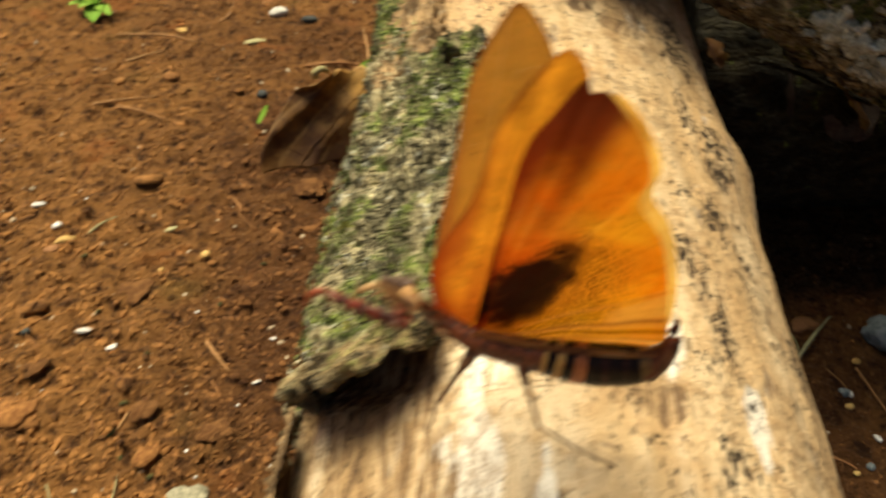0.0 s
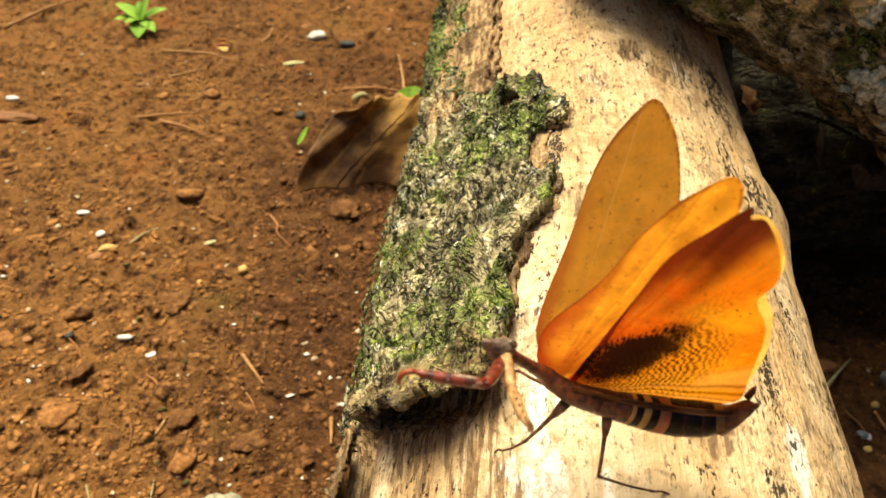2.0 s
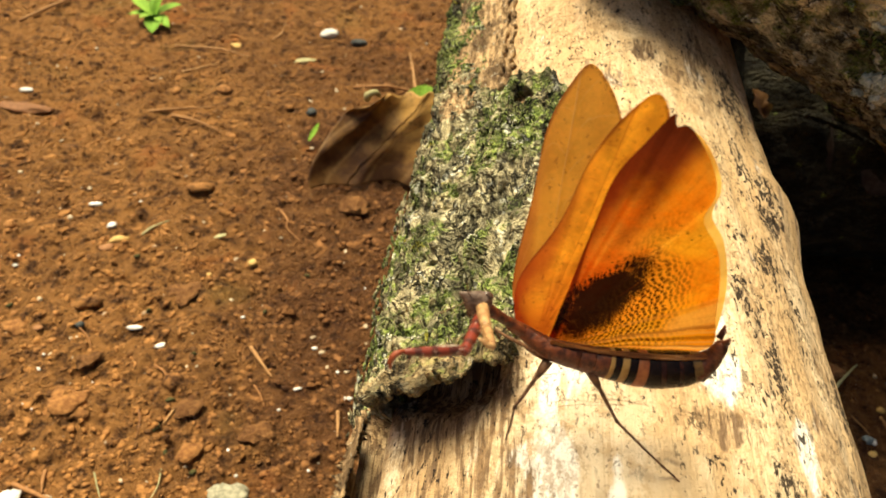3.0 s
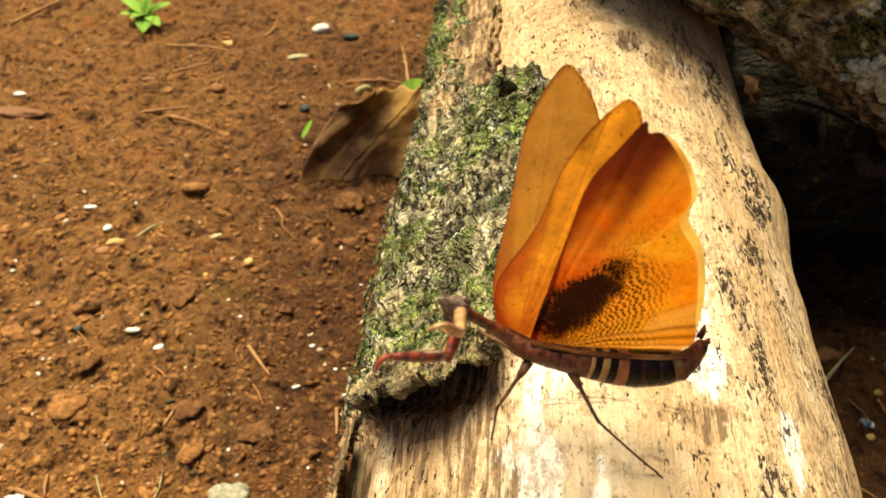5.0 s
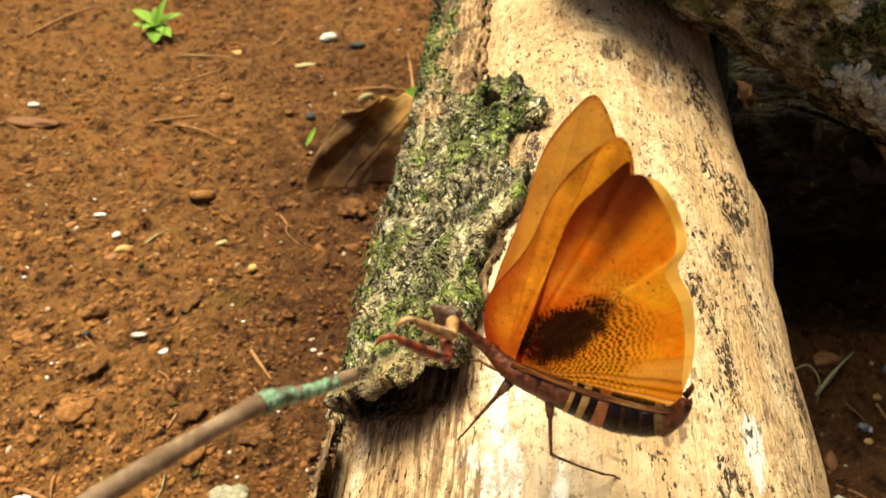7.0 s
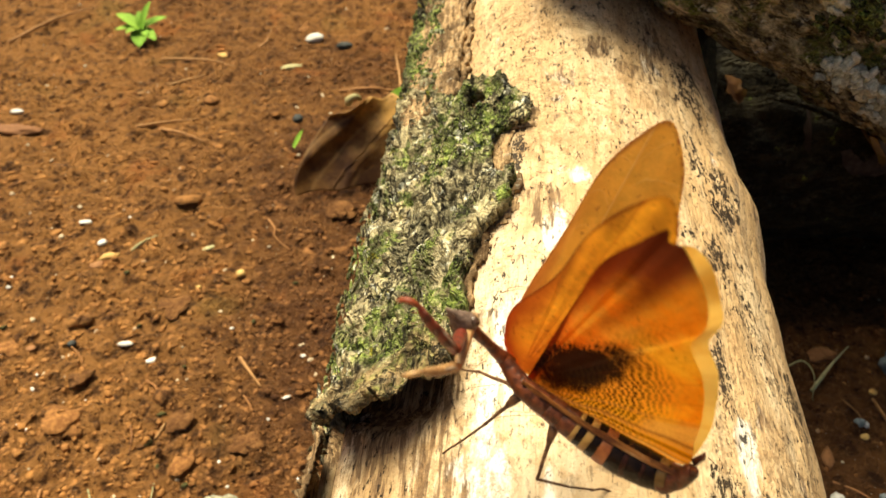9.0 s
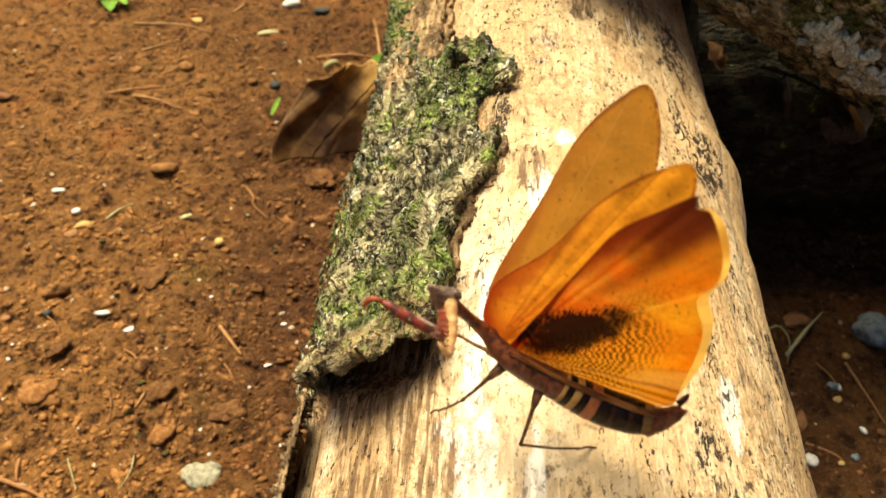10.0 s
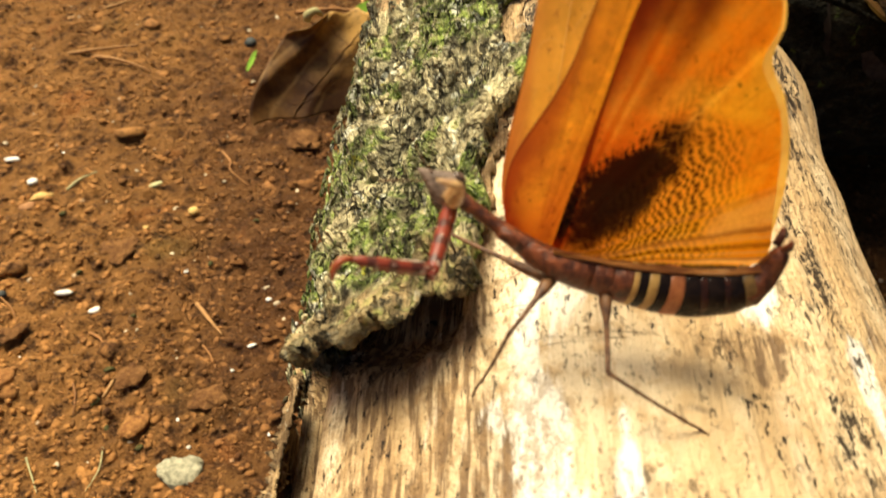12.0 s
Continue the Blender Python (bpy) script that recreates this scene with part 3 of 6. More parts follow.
DARKSTONE = varied("dark_pebble", (0.035, 0.04, 0.037), (0.08, 0.085, 0.08))
LEAF = leaf_material()
# grey leaf toned near black, the shade put into its colour
SHADELEAF = plain("shade_toned_leaf", (0.035, 0.025, 0.021), (0.080, 0.062, 0.053), 220, 0.7, 0.3, 0.0006)
GREEN = varied("fresh_green", (0.16, 0.34, 0.025), (0.28, 0.48, 0.05))
TWIG = plain("grey_brown_twig", (0.16, 0.098, 0.052), (0.33, 0.225, 0.135), 240, 0.75, 0.3, 0.0008)
TIP = lichen_twig()
SCAR = plain("pale_twig_scar", (0.45, 0.42, 0.36), (0.66, 0.63, 0.57), 300, 0.7)
FORE = forewing_material("orange_forewing", (1.0, 0.42, 0.024), (0.38, 0.030, 0.004), 0.84, 0.28)
FARFORE = forewing_material("tan_forewing", (1.0, 0.50, 0.055), (0.62, 0.115, 0.018), 0.76, 0.20, 0.7, (1.0, 0.70, 0.26))
HIND, FARHIND = hindwing_material(), far_hindwing_material()
BODY = plain("red_brown_cuticle", (0.045, 0.013, 0.007), (0.21, 0.056, 0.018), 700, 0.42, 0.35, 0.0009)
HEADM = plain("grey_brown_cuticle", (0.085, 0.050, 0.033), (0.27, 0.19, 0.14), 800, 0.55, 0.35, 0.0007)
ARM = banded("red_foreleg", (0.19, 0.030, 0.013), (0.045, 0.013, 0.008))
RIDGE = plain("pale_foreleg_edge", (0.30, 0.22, 0.15), (0.58, 0.48, 0.36), 900, 0.5, 0.4, 0.0002)
HOOK = plain("orange_red_tarsus", (0.20, 0.036, 0.012), (0.36, 0.080, 0.022), 900, 0.45, 0.4, 0.0002)
PALEARM = plain("cream_foreleg", (0.30, 0.15, 0.055), (0.55, 0.34, 0.14), 700, 0.45, 0.4, 0.0002)
LEGM = plain("brown_leg", (0.060, 0.024, 0.010), (0.19, 0.090, 0.036), 900, 0.5, 0.4, 0.0004)
BLACK = plain("black_band", (0.008, 0.005, 0.004), (0.018, 0.010, 0.007), 700, 0.17, 0.14, 0.0004, 0.0)
CREAM = plain("cream_band", (0.36, 0.19, 0.045), (0.55, 0.33, 0.095), 700, 0.4, 0.4, 0.0002)
MAROON = plain("maroon_band", (0.016, 0.007, 0.005), (0.045, 0.015, 0.009), 700, 0.2, 0.2, 0.0003, 0.0)
OLIVE = plain("olive_band", (0.10, 0.055, 0.015), (0.22, 0.12, 0.030), 700, 0.35, 0.4, 0.0002)
ORANGE = plain("orange_band", (0.25, 0.070, 0.020), (0.40, 0.135, 0.040), 700, 0.4, 0.4, 0.0002)
FOLD = fold_material()
EYE = plain("dark_eye", (0.06, 0.035, 0.022), (0.12, 0.075, 0.05), 900, 0.25, 0.5, 0.0001)


# ---- helpers for meshes ----
def thing(name, label, category, at=None, group="", kind=""):
    ob = tagged(new(name), label, category, group, kind)
    if at is not None:
        ob.matrix_world = at
    return ob


def mesh_of(name, verts, faces, material, smooth=True, uvs=None):
    me = bpy.data.meshes.new(name)
    me.from_pydata([tuple(v) for v in verts], [], faces)
    me.materials.append(material)
    if smooth:
        me.polygons.foreach_set("use_smooth", [True] * len(me.polygons))
    if uvs is not None:
        layer = me.uv_layers.new(name="UVMap")
        order = np.empty(len(me.loops), dtype=np.int32)
        me.loops.foreach_get("vertex_index", order)
        layer.data.foreach_set("uv", np.asarray(uvs, dtype=np.float32)[order].ravel())
    me.update()
    return me


def part(name, me, parent, label=""):
    ob = new(name, me)
    ob.parent = parent
    return tagged(ob, label)


def whole(name, me, label, category, at=None, group="", kind=""):
    ob = tagged(new(name, me), label, category, group, kind)
    if at is not None:
        ob.matrix_world = at
    return ob


def grid_faces(rows, cols, closed=False):
    faces = []
    last = cols if closed else cols - 1
    for i in range(rows - 1):
        for j in range(last):
            k = (j + 1) % cols
            faces.append((i * cols + j, i * cols + k, (i + 1) * cols + k, (i + 1) * cols + j))
    return faces


def tube(name, points, radii, material, sides=10, flat=1.0):
    """A tapered round rod along a polyline, closed with tips."""
    pts = [Vector(p) for p in points]
    verts, n = [], len(pts)
    side = None
    for i, p in enumerate(pts):
        ahead = (pts[min(i + 1, n - 1)] - pts[max(i - 1, 0)]).normalized()
        if side is None:
            side = ahead.cross(Vector((0, 0, 1)) if abs(ahead.z) < 0.9 else Vector((1, 0, 0))).normalized()
        side = (side - ahead * side.dot(ahead)).normalized()
        up = ahead.cross(side)
        for j in range(sides):
            a = 2 * math.pi * j / sides
            verts.append(p + radii[i] * (side * math.cos(a) * flat + up * math.sin(a)))
    faces = grid_faces(n, sides, True)
    a, b = len(verts), len(verts) + 1
    verts += [pts[0], pts[-1]]
    for j in range(sides):
        k = (j + 1) % sides
        faces.append((a, k, j))
        faces.append((b, (n - 1) * sides + j, (n - 1) * sides + k))
    return mesh_of(name, verts, faces, material)


def curve_points(ctrl, steps):
    """Catmull-Rom through control points."""
    c = [Vector(p) for p in ctrl]
    c = [c[0] * 2 - c[1]] + c + [c[-1] * 2 - c[-2]]
    out = []
    spans = len(c) - 3
    for k in range(steps + 1):
        f = k / steps * spans
        i = min(int(f), spans - 1)
        t = f - i
        p0, p1, p2, p3 = c[i:i + 4]
        out.append(0.5 * (2 * p1 + (p2 - p0) * t + (2 * p0 - 5 * p1 + 4 * p2 - p3) * t * t + (3 * p1 - p0 - 3 * p2 + p3) * t ** 3))
    return out


def lump(name, size, material, seed=0, rough=0.25, level=2, freq=1.3):
    """An uneven rounded stone or crumb with its base at z = 0."""
    bm = bmesh.new()
    bmesh.ops.create_icosphere(bm, subdivisions=level, radius=1)
    for v in bm.verts:
        k = 1 + rough * noise.noise(v.co * freq + Vector((seed * 7.3, seed, 0))) + 0.4 * rough * noise.noise(v.co * 3.1 * freq + Vector((0, seed * 3.7, 0)))
        v.co = Vector((v.co.x * size[0], v.co.y * size[1], v.co.z * size[2])) * k
    low = min(v.co.z for v in bm.verts)
    for v in bm.verts:
        v.co.z -= low
    me = bpy.data.meshes.new(name)
    bm.to_mesh(me)
    bm.free()
    me.materials.append(material)
    me.polygons.foreach_set("use_smooth", [True] * len(me.polygons))
    return me


def fbm(p, octaves=4):
    return noise.fractal(p, 0.9, 2.1, octaves, noise_basis="PERLIN_ORIGINAL")


# ---- ground ----
def soil_height(x, y):
    """The height of the soil: gentle swells, clods and grains, flat far away."""
    near = max(0.0, 1 - max(0.0, math.hypot(x, y - 0.35) - 0.6) / 1.2)
    if near <= 0:
        return 0.0
    p = Vector((x, y, 0))
    h = 0.0045 * noise.noise(p * 9) + 0.0036 * fbm(p * 45, 4) + 0.0036 * abs(noise.noise(p * 95)) + 0.0022 * fbm(p * 210, 2)
    return near * h


def build_ground():
    def axis(lo, hi, fine, reach):
        mid = list(np.arange(lo, hi + 1e-9, fine))
        out, step, edge = [], fine, 0.0
        while edge < reach:
            step *= 1.35
            edge += step
            out.append(edge)
        return [lo - e for e in reversed(out)] + mid + [hi + e for e in out]
    xs, ys = axis(-0.44, 0.27, 0.0021, 400), axis(0.11, 0.70, 0.0021, 400)
    verts = [(x, y, soil_height(x, y)) for y in ys for x in xs]
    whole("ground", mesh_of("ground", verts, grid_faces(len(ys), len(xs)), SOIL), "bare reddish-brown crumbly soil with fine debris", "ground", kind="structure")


def build_crumbs():
    """Loose crumbs of soil that lie close together, too many to count."""
    rng = random.Random(5)
    bm = bmesh.new()
    bmesh.ops.create_icosphere(bm, subdivisions=1, radius=1)
    base = np.array([v.co for v in bm.verts])
    tri = np.array([[v.index for v in f.verts] for f in bm.faces])
    bm.free()
    dice = np.random.RandomState(7)
    verts, faces = [], []
    for k in range(21000):
        y = 0.12 + 0.56 * rng.random() ** 1.35
        x = rng.uniform(-0.14 - 0.50 * y, 0.03) if rng.random() < 0.93 else rng.uniform(0.12, 0.26)
        big = rng.random() < 0.005
        s = rng.uniform(0.0024, 0.0060) if big else 0.0005 + 0.0017 * rng.random() ** 2.4
        q = base * (1 + dice.uniform(-0.42, 0.42, (len(base), 1))) * (s * np.array([rng.uniform(0.7, 1.4), rng.uniform(0.6, 1.1), 0.30 if big else rng.uniform(0.4, 0.8)]))
        turn = rng.uniform(0, 6.28)
        q[:, :2] = q[:, :2] @ np.array([[math.cos(turn), -math.sin(turn)], [math.sin(turn), math.cos(turn)]])
        q += (x, y, soil_height(x, y) - 0.10 * s)
        faces.append(tri + len(verts) * len(base))
        verts.append(q)
    me = mesh_of("soil_crumbs", np.concatenate(verts).tolist(), np.concatenate(faces).tolist(), CRUMB, True)
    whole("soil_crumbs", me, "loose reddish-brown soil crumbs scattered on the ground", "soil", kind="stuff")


# ---- the bare log ----
LOG_AT, LOG_WAY = Vector((0.0401, 0.14, 0.1149)), Vector((0.0509, 1.0, 0.0609))


def along_axis(at, way):
    """A pose at a point whose y runs along way, with z as far up as it can."""
    y = way.normalized()
    x = y.cross(Vector((0, 0, 1))).normalized()
    m = Matrix((x, y, x.cross(y))).transposed().to_4x4()
    m.translation = at
    return m


LOG_POSE = along_axis(LOG_AT, LOG_WAY)


def smooth_step(low, high, value):
    f = min(1.0, max(0.0, (value - low) / (high - low)))
    return f * f * (3 - 2 * f)


def wood_radius(y, a):
    """Radius of the bare log at the length y and the angle a from its top (degrees, to the right)."""
    flank = smooth_step(28, 55, a)
    r = LOG_R + 0.0022 * (1 - 0.85 * flank) * noise.noise(Vector((math.sin(radians(a)) * 1.6, y * 9, math.cos(radians(a)) * 1.6)))
    r -= 0.0034 * max(0.0, min(1.0, (-a - 12) / 25))
    r += flank * (0.0020 + 0.0028 * math.exp(-((y - 0.047) / 0.014) ** 2) + 0.0007 * noise.noise(Vector((a * 0.05, y * 60, 5.5))))
    # a deep cleft between the wood and the strip of bark that peels off
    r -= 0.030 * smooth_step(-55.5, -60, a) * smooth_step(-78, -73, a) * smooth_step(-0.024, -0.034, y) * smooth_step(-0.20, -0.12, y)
    r += 0.0006 * fbm(Vector((a * 0.10, y * 22, 3.3)), 3)
    r += 0.00025 * noise.noise(Vector((a * 0.7, y * 12, 8.1)))
    return r


def on_log(y, a, lift=0.0):
    r = wood_radius(y, a) + lift
    return Vector((r * math.sin(radians(a)), y, r * math.cos(radians(a))))


# marks on the wood: length along the log, angle from its top, half length, half width
# rotten specks, and the shade in the knot hole and notch painted black
ROT_AND_HOLES = [(0.0158, 15.8, 0.013, 0.0022), (0.0150, 26.2, 0.0022, 0.003), (0.0101, 34.7, 0.0062, 0.003), (-0.0147, 25.8, 0.0048, 0.0042), (-0.0069, 24, 0.0075, 0.002), (-0.007, 42.2, 0.006, 0.0039),
          (0.0001, 40.7, 0.0046, 0.0024), (-0.0259, 29, 0.0098, 0.0023), (-0.0226, 44.9, 0.0044, 0.0031), (-0.0223, 52.8, 0.0082, 0.004), (0.0523, 34.9, 0.0128, 0.003), (0.0363, 41, 0.010, 0.006),
          (-0.0535, 25.2, 0.0095, 0.0032), (0.0655, -25, 0.007, 0.006), (0.040, -12.6, 0.011, 0.0022), (0.090, 40, 0.02, 0.006)]
# stains; those by the leaning log and the bark hold some shade too
BROWN = [(-0.0455, 14, 0.0042, 0.0048), (-0.0585, -27.0, 0.0052, 0.0019), (-0.0640, -22.3, 0.0085, 0.0026), (-0.0515, -24.5, 0.0020, 0.0030), (-0.058, -36, 0.009, 0.0042), (-0.0604, -43.5, 0.012, 0.006),
         (0.0155, -5.8, 0.0085, 0.0036), (0.0839, 19.7, 0.0040, 0.0060), (0.0955, 10.2, 0.005, 0.005), (0.1079, 28.2, 0.010, 0.005), (0.0314, -17, 0.011, 0.0026), (-0.05, -40, 0.02, 0.012), (-0.070, -38, 0.032, 0.017), (-0.085, -35, 0.02, 0.012)]
# pale wood, and the highlights beside the mantis painted as pale patches
PALE_AND_LIT = [(-0.0328, 14.5, 0.0086, 0.0051), (-0.0124, 16.9, 0.0104, 0.0044), (-0.0143, 22.4, 0.007, 0.0018), (-0.0461, 31.7, 0.0082, 0.0025), (-0.0571, -14.9, 0.020, 0.0041), (-0.0726, -15, 0.009, 0.0052),
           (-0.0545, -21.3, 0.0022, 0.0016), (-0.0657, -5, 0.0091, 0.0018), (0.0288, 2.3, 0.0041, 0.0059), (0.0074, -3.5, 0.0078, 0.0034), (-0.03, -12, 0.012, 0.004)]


def mark(spots, y, a):
    best = 0.0
    for at, angle, long, wide in spots:
        d = ((y - at) / (1.5 * long)) ** 2 + (radians(a - angle) * LOG_R / (1.5 * wide)) ** 2
        if d < 1:
            best = max(best, 1 - d)
    return best


def hollow(y, a):
    """How far the wood is cut back under the lifted end of the bark plate, to darken the gap."""
    d = y - bark_front(a)
    return 0.0088 * smooth_step(0.001, 0.014, d) * smooth_step(0.055, 0.03, d) * smooth_step(-66, -58, a) * smooth_step(bark_limit(y) - 2, bark_limit(y) - 10, a)


def build_wood(log):
    ys = list(np.arange(-0.92, -0.10, 0.02)) + list(np.arange(-0.10, 0.13, 0.0012)) + list(np.arange(0.13, 0.26, 0.004)) + list(np.arange(0.26, 0.60, 0.01))
    angles = list(np.arange(-180, -70, 4.0)) + list(np.arange(-70, 96, 1.2)) + list(np.arange(96, 180, 4.0))
    verts = [on_log(y, a, -hollow(y, a)) for y in ys for a in angles]
    marks = []
    for y in ys:
        for a in angles:
            # shade of the gap under the bark and of the cleft, painted brown
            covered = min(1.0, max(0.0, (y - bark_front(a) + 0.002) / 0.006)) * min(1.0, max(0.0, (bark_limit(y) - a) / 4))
            marks.append((max(mark(ROT_AND_HOLES, y, a), 0.25 * covered), max(mark(BROWN, y, a), 1.6 * covered, 1.2 * smooth_step(-54, -60, a) * smooth_step(-0.02, -0.03, y)), mark(PALE_AND_LIT, y, a) * (1 - covered), 1.0))
    faces = grid_faces(len(ys), len(angles), True)
    cols = len(angles)
    for row, flip in ((0, False), (len(ys) - 1, True)):
        c = len(verts)
        verts.append(Vector((0, ys[row], 0)))
        marks.append((0.0, 0.0, 0.0, 1.0))
        for j in range(cols):
            a, b = row * cols + j, row * cols + (j + 1) % cols
            faces.append((c, b, a) if flip else (c, a, b))
    me = mesh_of("trunk", verts, faces, WOOD)
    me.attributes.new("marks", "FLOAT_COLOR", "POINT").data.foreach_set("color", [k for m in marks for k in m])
    me.materials.append(CLEFTSHADE)
    # cleft walls take the near-black wood, which paints their shade
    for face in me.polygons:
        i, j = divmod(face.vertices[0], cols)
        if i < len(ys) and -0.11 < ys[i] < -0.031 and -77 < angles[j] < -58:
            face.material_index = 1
    part("trunk", me, log, "pale bare wood with dark flecks and worm marks")


# where the bark ends towards the top of the log: length along it, angle
BARK_EDGE = [(-0.048, -23), (-0.040, -20.5), (-0.033, -22), (-0.028, -22), (-0.019, -21), (-0.009, -22.5), (0.0, -21), (0.008, -19), (0.012, -14),
             (0.024, -13), (0.031, -18.5), (0.043, -20), (0.0465, -18), (0.0485, -10.5), (0.058, -9.5), (0.066, -14), (0.072, -18), (0.0768, -26), (0.080, -31), (0.09, -31), (0.13, -31), (0.60, -30)]


def bark_limit(y):
    for (a, p), (b, q) in zip(BARK_EDGE, BARK_EDGE[1:]):
        if y <= b:
            return p + (q - p) * max(0.0, (y - a) / (b - a))
    return BARK_EDGE[-1][1]


# where the plate breaks off towards its front: angle, length along the log
BARK_FRONT = [(-125, -0.024), (-74, -0.026), (-66, -0.0285), (-57, -0.0350), (-48, -0.0412), (-42, -0.0436), (-36, -0.0446), (-32, -0.0442), (-27.5, -0.0432), (-26.5, -0.0412), (-22, -0.0385), (-19.5, -0.0310), (0, -0.0300)]


def bark_front(a):
    """The length at which the plate breaks off towards its front, by angle."""
    for (p, s), (q, t) in zip(BARK_FRONT, BARK_FRONT[1:]):
        if a <= q:
            return s + (t - s) * max(0.0, (a - p) / (q - p)) + 0.0008 * math.sin(a * 0.9)
    return BARK_FRONT[-1][1]


def bark_sheet(name, ys, angles, inside, lift, rise, relief, material, log, label=""):
    """A shell of bark over the wood: a rough outer face, a back, and walls round its broken edge."""
    cols, rows = len(angles), len(ys)
    outer = {}
    verts, faces = [], []
    keep = [[inside(y, a) for a in angles] for y in ys]

    def vertex(i, j, under):
        key = (i, j, under)
        if key not in outer:
            y, a = ys[i], angles[j]
            base = lift(y, a)
            if not under:
                q = Vector((a * 0.062, y * 55, 0.3))
                ridge = abs(noise.noise(q * 2.2)) + 0.6 * abs(noise.noise(q * 5.1 + Vector((3, 1, 0)))) + 0.28 * noise.noise(q * 13)
                ridge += 0.9 * noise.noise(q * 0.9) + 0.10 * noise.noise(q * 26)
                base += rise * (1 - 0.45 * smooth_step(-52, -72, a)) + relief * (1 - 0.5 * smooth_step(-55, -75, a)) * (ridge - 0.45) - 0.0022 * max(0.0, 0.16 - abs(noise.noise(Vector((a * 0.05, y * 34, 7.7))))) / 0.16
            outer[key] = len(verts)
            w = Vector((y * 2600, a * 3.1, 0.5))
            verts.append(on_log(y + 0.00045 * noise.noise(w), a + 0.45 * noise.noise(w + Vector((9, 5, 2))), base))
        return outer[key]

    for i in range(rows - 1):
        for j in range(cols - 1):
            if not keep[i][j]:
                continue
            q = [(i, j), (i, j + 1), (i + 1, j + 1), (i + 1, j)]
            faces.append(tuple(vertex(*c, False) for c in q))
            faces.append(tuple(vertex(*c, True) for c in reversed(q)))
            for (di, dj), (c, d) in (((-1, 0), (q[0], q[1])), ((0, 1), (q[1], q[2])), ((1, 0), (q[2], q[3])), ((0, -1), (q[3], q[0]))):
                ii, jj = i + di, j + dj
                if 0 <= ii < rows - 1 and 0 <= jj < cols - 1 and keep[ii][jj]:
                    continue
                faces.append((vertex(*d, False), vertex(*c, False), vertex(*c, True), vertex(*d, True)))
    me = mesh_of(name, verts, faces, material)
    return part(name, me, log, label)


def build_bark(log):
    def jag(y, a, k=1.0):
        return k * (noise.noise(Vector((y * 260, a * 0.16, 1.7))) + 0.6 * noise.noise(Vector((y * 700, a * 0.5, 4.1))))

    def plate(y, a):
        return a < bark_limit(y) - (9 if y > 0.074 else 0) + 1.5 * jag(y, a) and y > bark_front(a) + 0.0012 * jag(a * 0.004, y * 900) and not knot_hole(y, a)

    def knot_hole(y, a):
        return ((y - 0.0655) / 0.0056) ** 2 + ((a + 25.0) / 3.4) ** 2 < 1

    def plate_lift(y, a):
        curl = max(0.0, 1 - (y - bark_front(a)) / 0.036) ** 1.4 * 0.0128 * min(1.0, max(0.22, (-17 - a) / 10)) * smooth_step(-62, -43, a)
        curl += 0.0012 * max(0.0, 1 - (bark_limit(y) - a) / 5)
        return 0.0004 + curl

    bark_sheet("bark_plate", list(np.arange(-0.050, 0.105, 0.0007)), list(np.arange(-125, -5, 0.6)), plate, plate_lift, 0.0034, 0.0048, MOSSY, log,
               "rough grey-green mossy bark plate with broken edge")

    def under(y, a):
        return -60 < a < bark_limit(y) + (5.0 if 0.030 < y < 0.047 else 1.3 if y < 0.07 else 0.6) + 2.0 * jag(y, a, 1.2) and y > bark_front(a) + 0.019 and not knot_hole(y, a)
    bark_sheet("inner_bark", list(np.arange(-0.040, 0.30, 0.0009)), list(np.arange(-60, -2, 0.6)), under, lambda y, a: 0.0001, 0.0012, 0.0022, INNER, log, "tan layer of inner bark")

    rng = random.Random(23)
    vs, fs = [], []
    for _ in range(260):
        y = rng.uniform(-0.033, 0.070)
        a = rng.uniform(-98, bark_limit(y) - 2.5)
        if knot_hole(y, a):
            continue
        long, wide = rng.uniform(0.0009, 0.0026), rng.uniform(0.0006, 0.0015)
        at = on_log(y, a, plate_lift(y, a) + 0.0034 + rng.uniform(-0.0006, 0.0006))
        out = Vector((math.sin(radians(a)), 0, math.cos(radians(a))))
        aside = Vector((math.cos(radians(a)), rng.uniform(-0.5, 0.5), -math.sin(radians(a)))).normalized()
        ahead = out.cross(aside) + out * rng.uniform(-0.25, 0.45)
        me = lump("x", (wide, long, 0.00055), MOSSY, rng.random() * 90, 0.8, 1, 1.9)
        o = len(vs)
        vs += [at + aside * v.co.x + ahead * v.co.y + out * v.co.z for v in me.vertices]
        fs += [tuple(i + o for i in f.vertices) for f in me.polygons]
        bpy.data.meshes.remove(me)
    part("flaky_bark", mesh_of("flaky_bark", vs, fs, MOSSY, False), log, "loose scaly flakes of mossy bark")["kind"] = "stuff"

    def ridge(y, a):
        return -60 < a < bark_limit(y) - 1.5 + 1.2 * jag(y, a, 1.2) and y > 0.0765
    bark_sheet("inner_bark", list(np.arange(0.075, 0.30, 0.0012)), list(np.arange(-60, -24, 0.7)), ridge, lambda y, a: 0.0012, 0.0026, 0.0034, INNER, log, "ridge of torn brown inner bark")

    def far(y, a):
        return a < bark_limit(y) - 11 + 3.5 * jag(y, a) - 2 * math.sin(y * 60)
    bark_sheet("bark_plate", list(np.arange(0.1035, 0.36, 0.0014)), list(np.arange(-125, -24, 1.0)), far, lambda y, a: 0.0008, 0.0034, 0.0050, GREENBARK, log,
               "green mossy bark")

    def strip(y, a):
        return -104 < a < -69.5 + 2.2 * jag(y, a) + 260 * max(0.0, y + 0.046) - 40 * max(0.0, -0.09 - y)
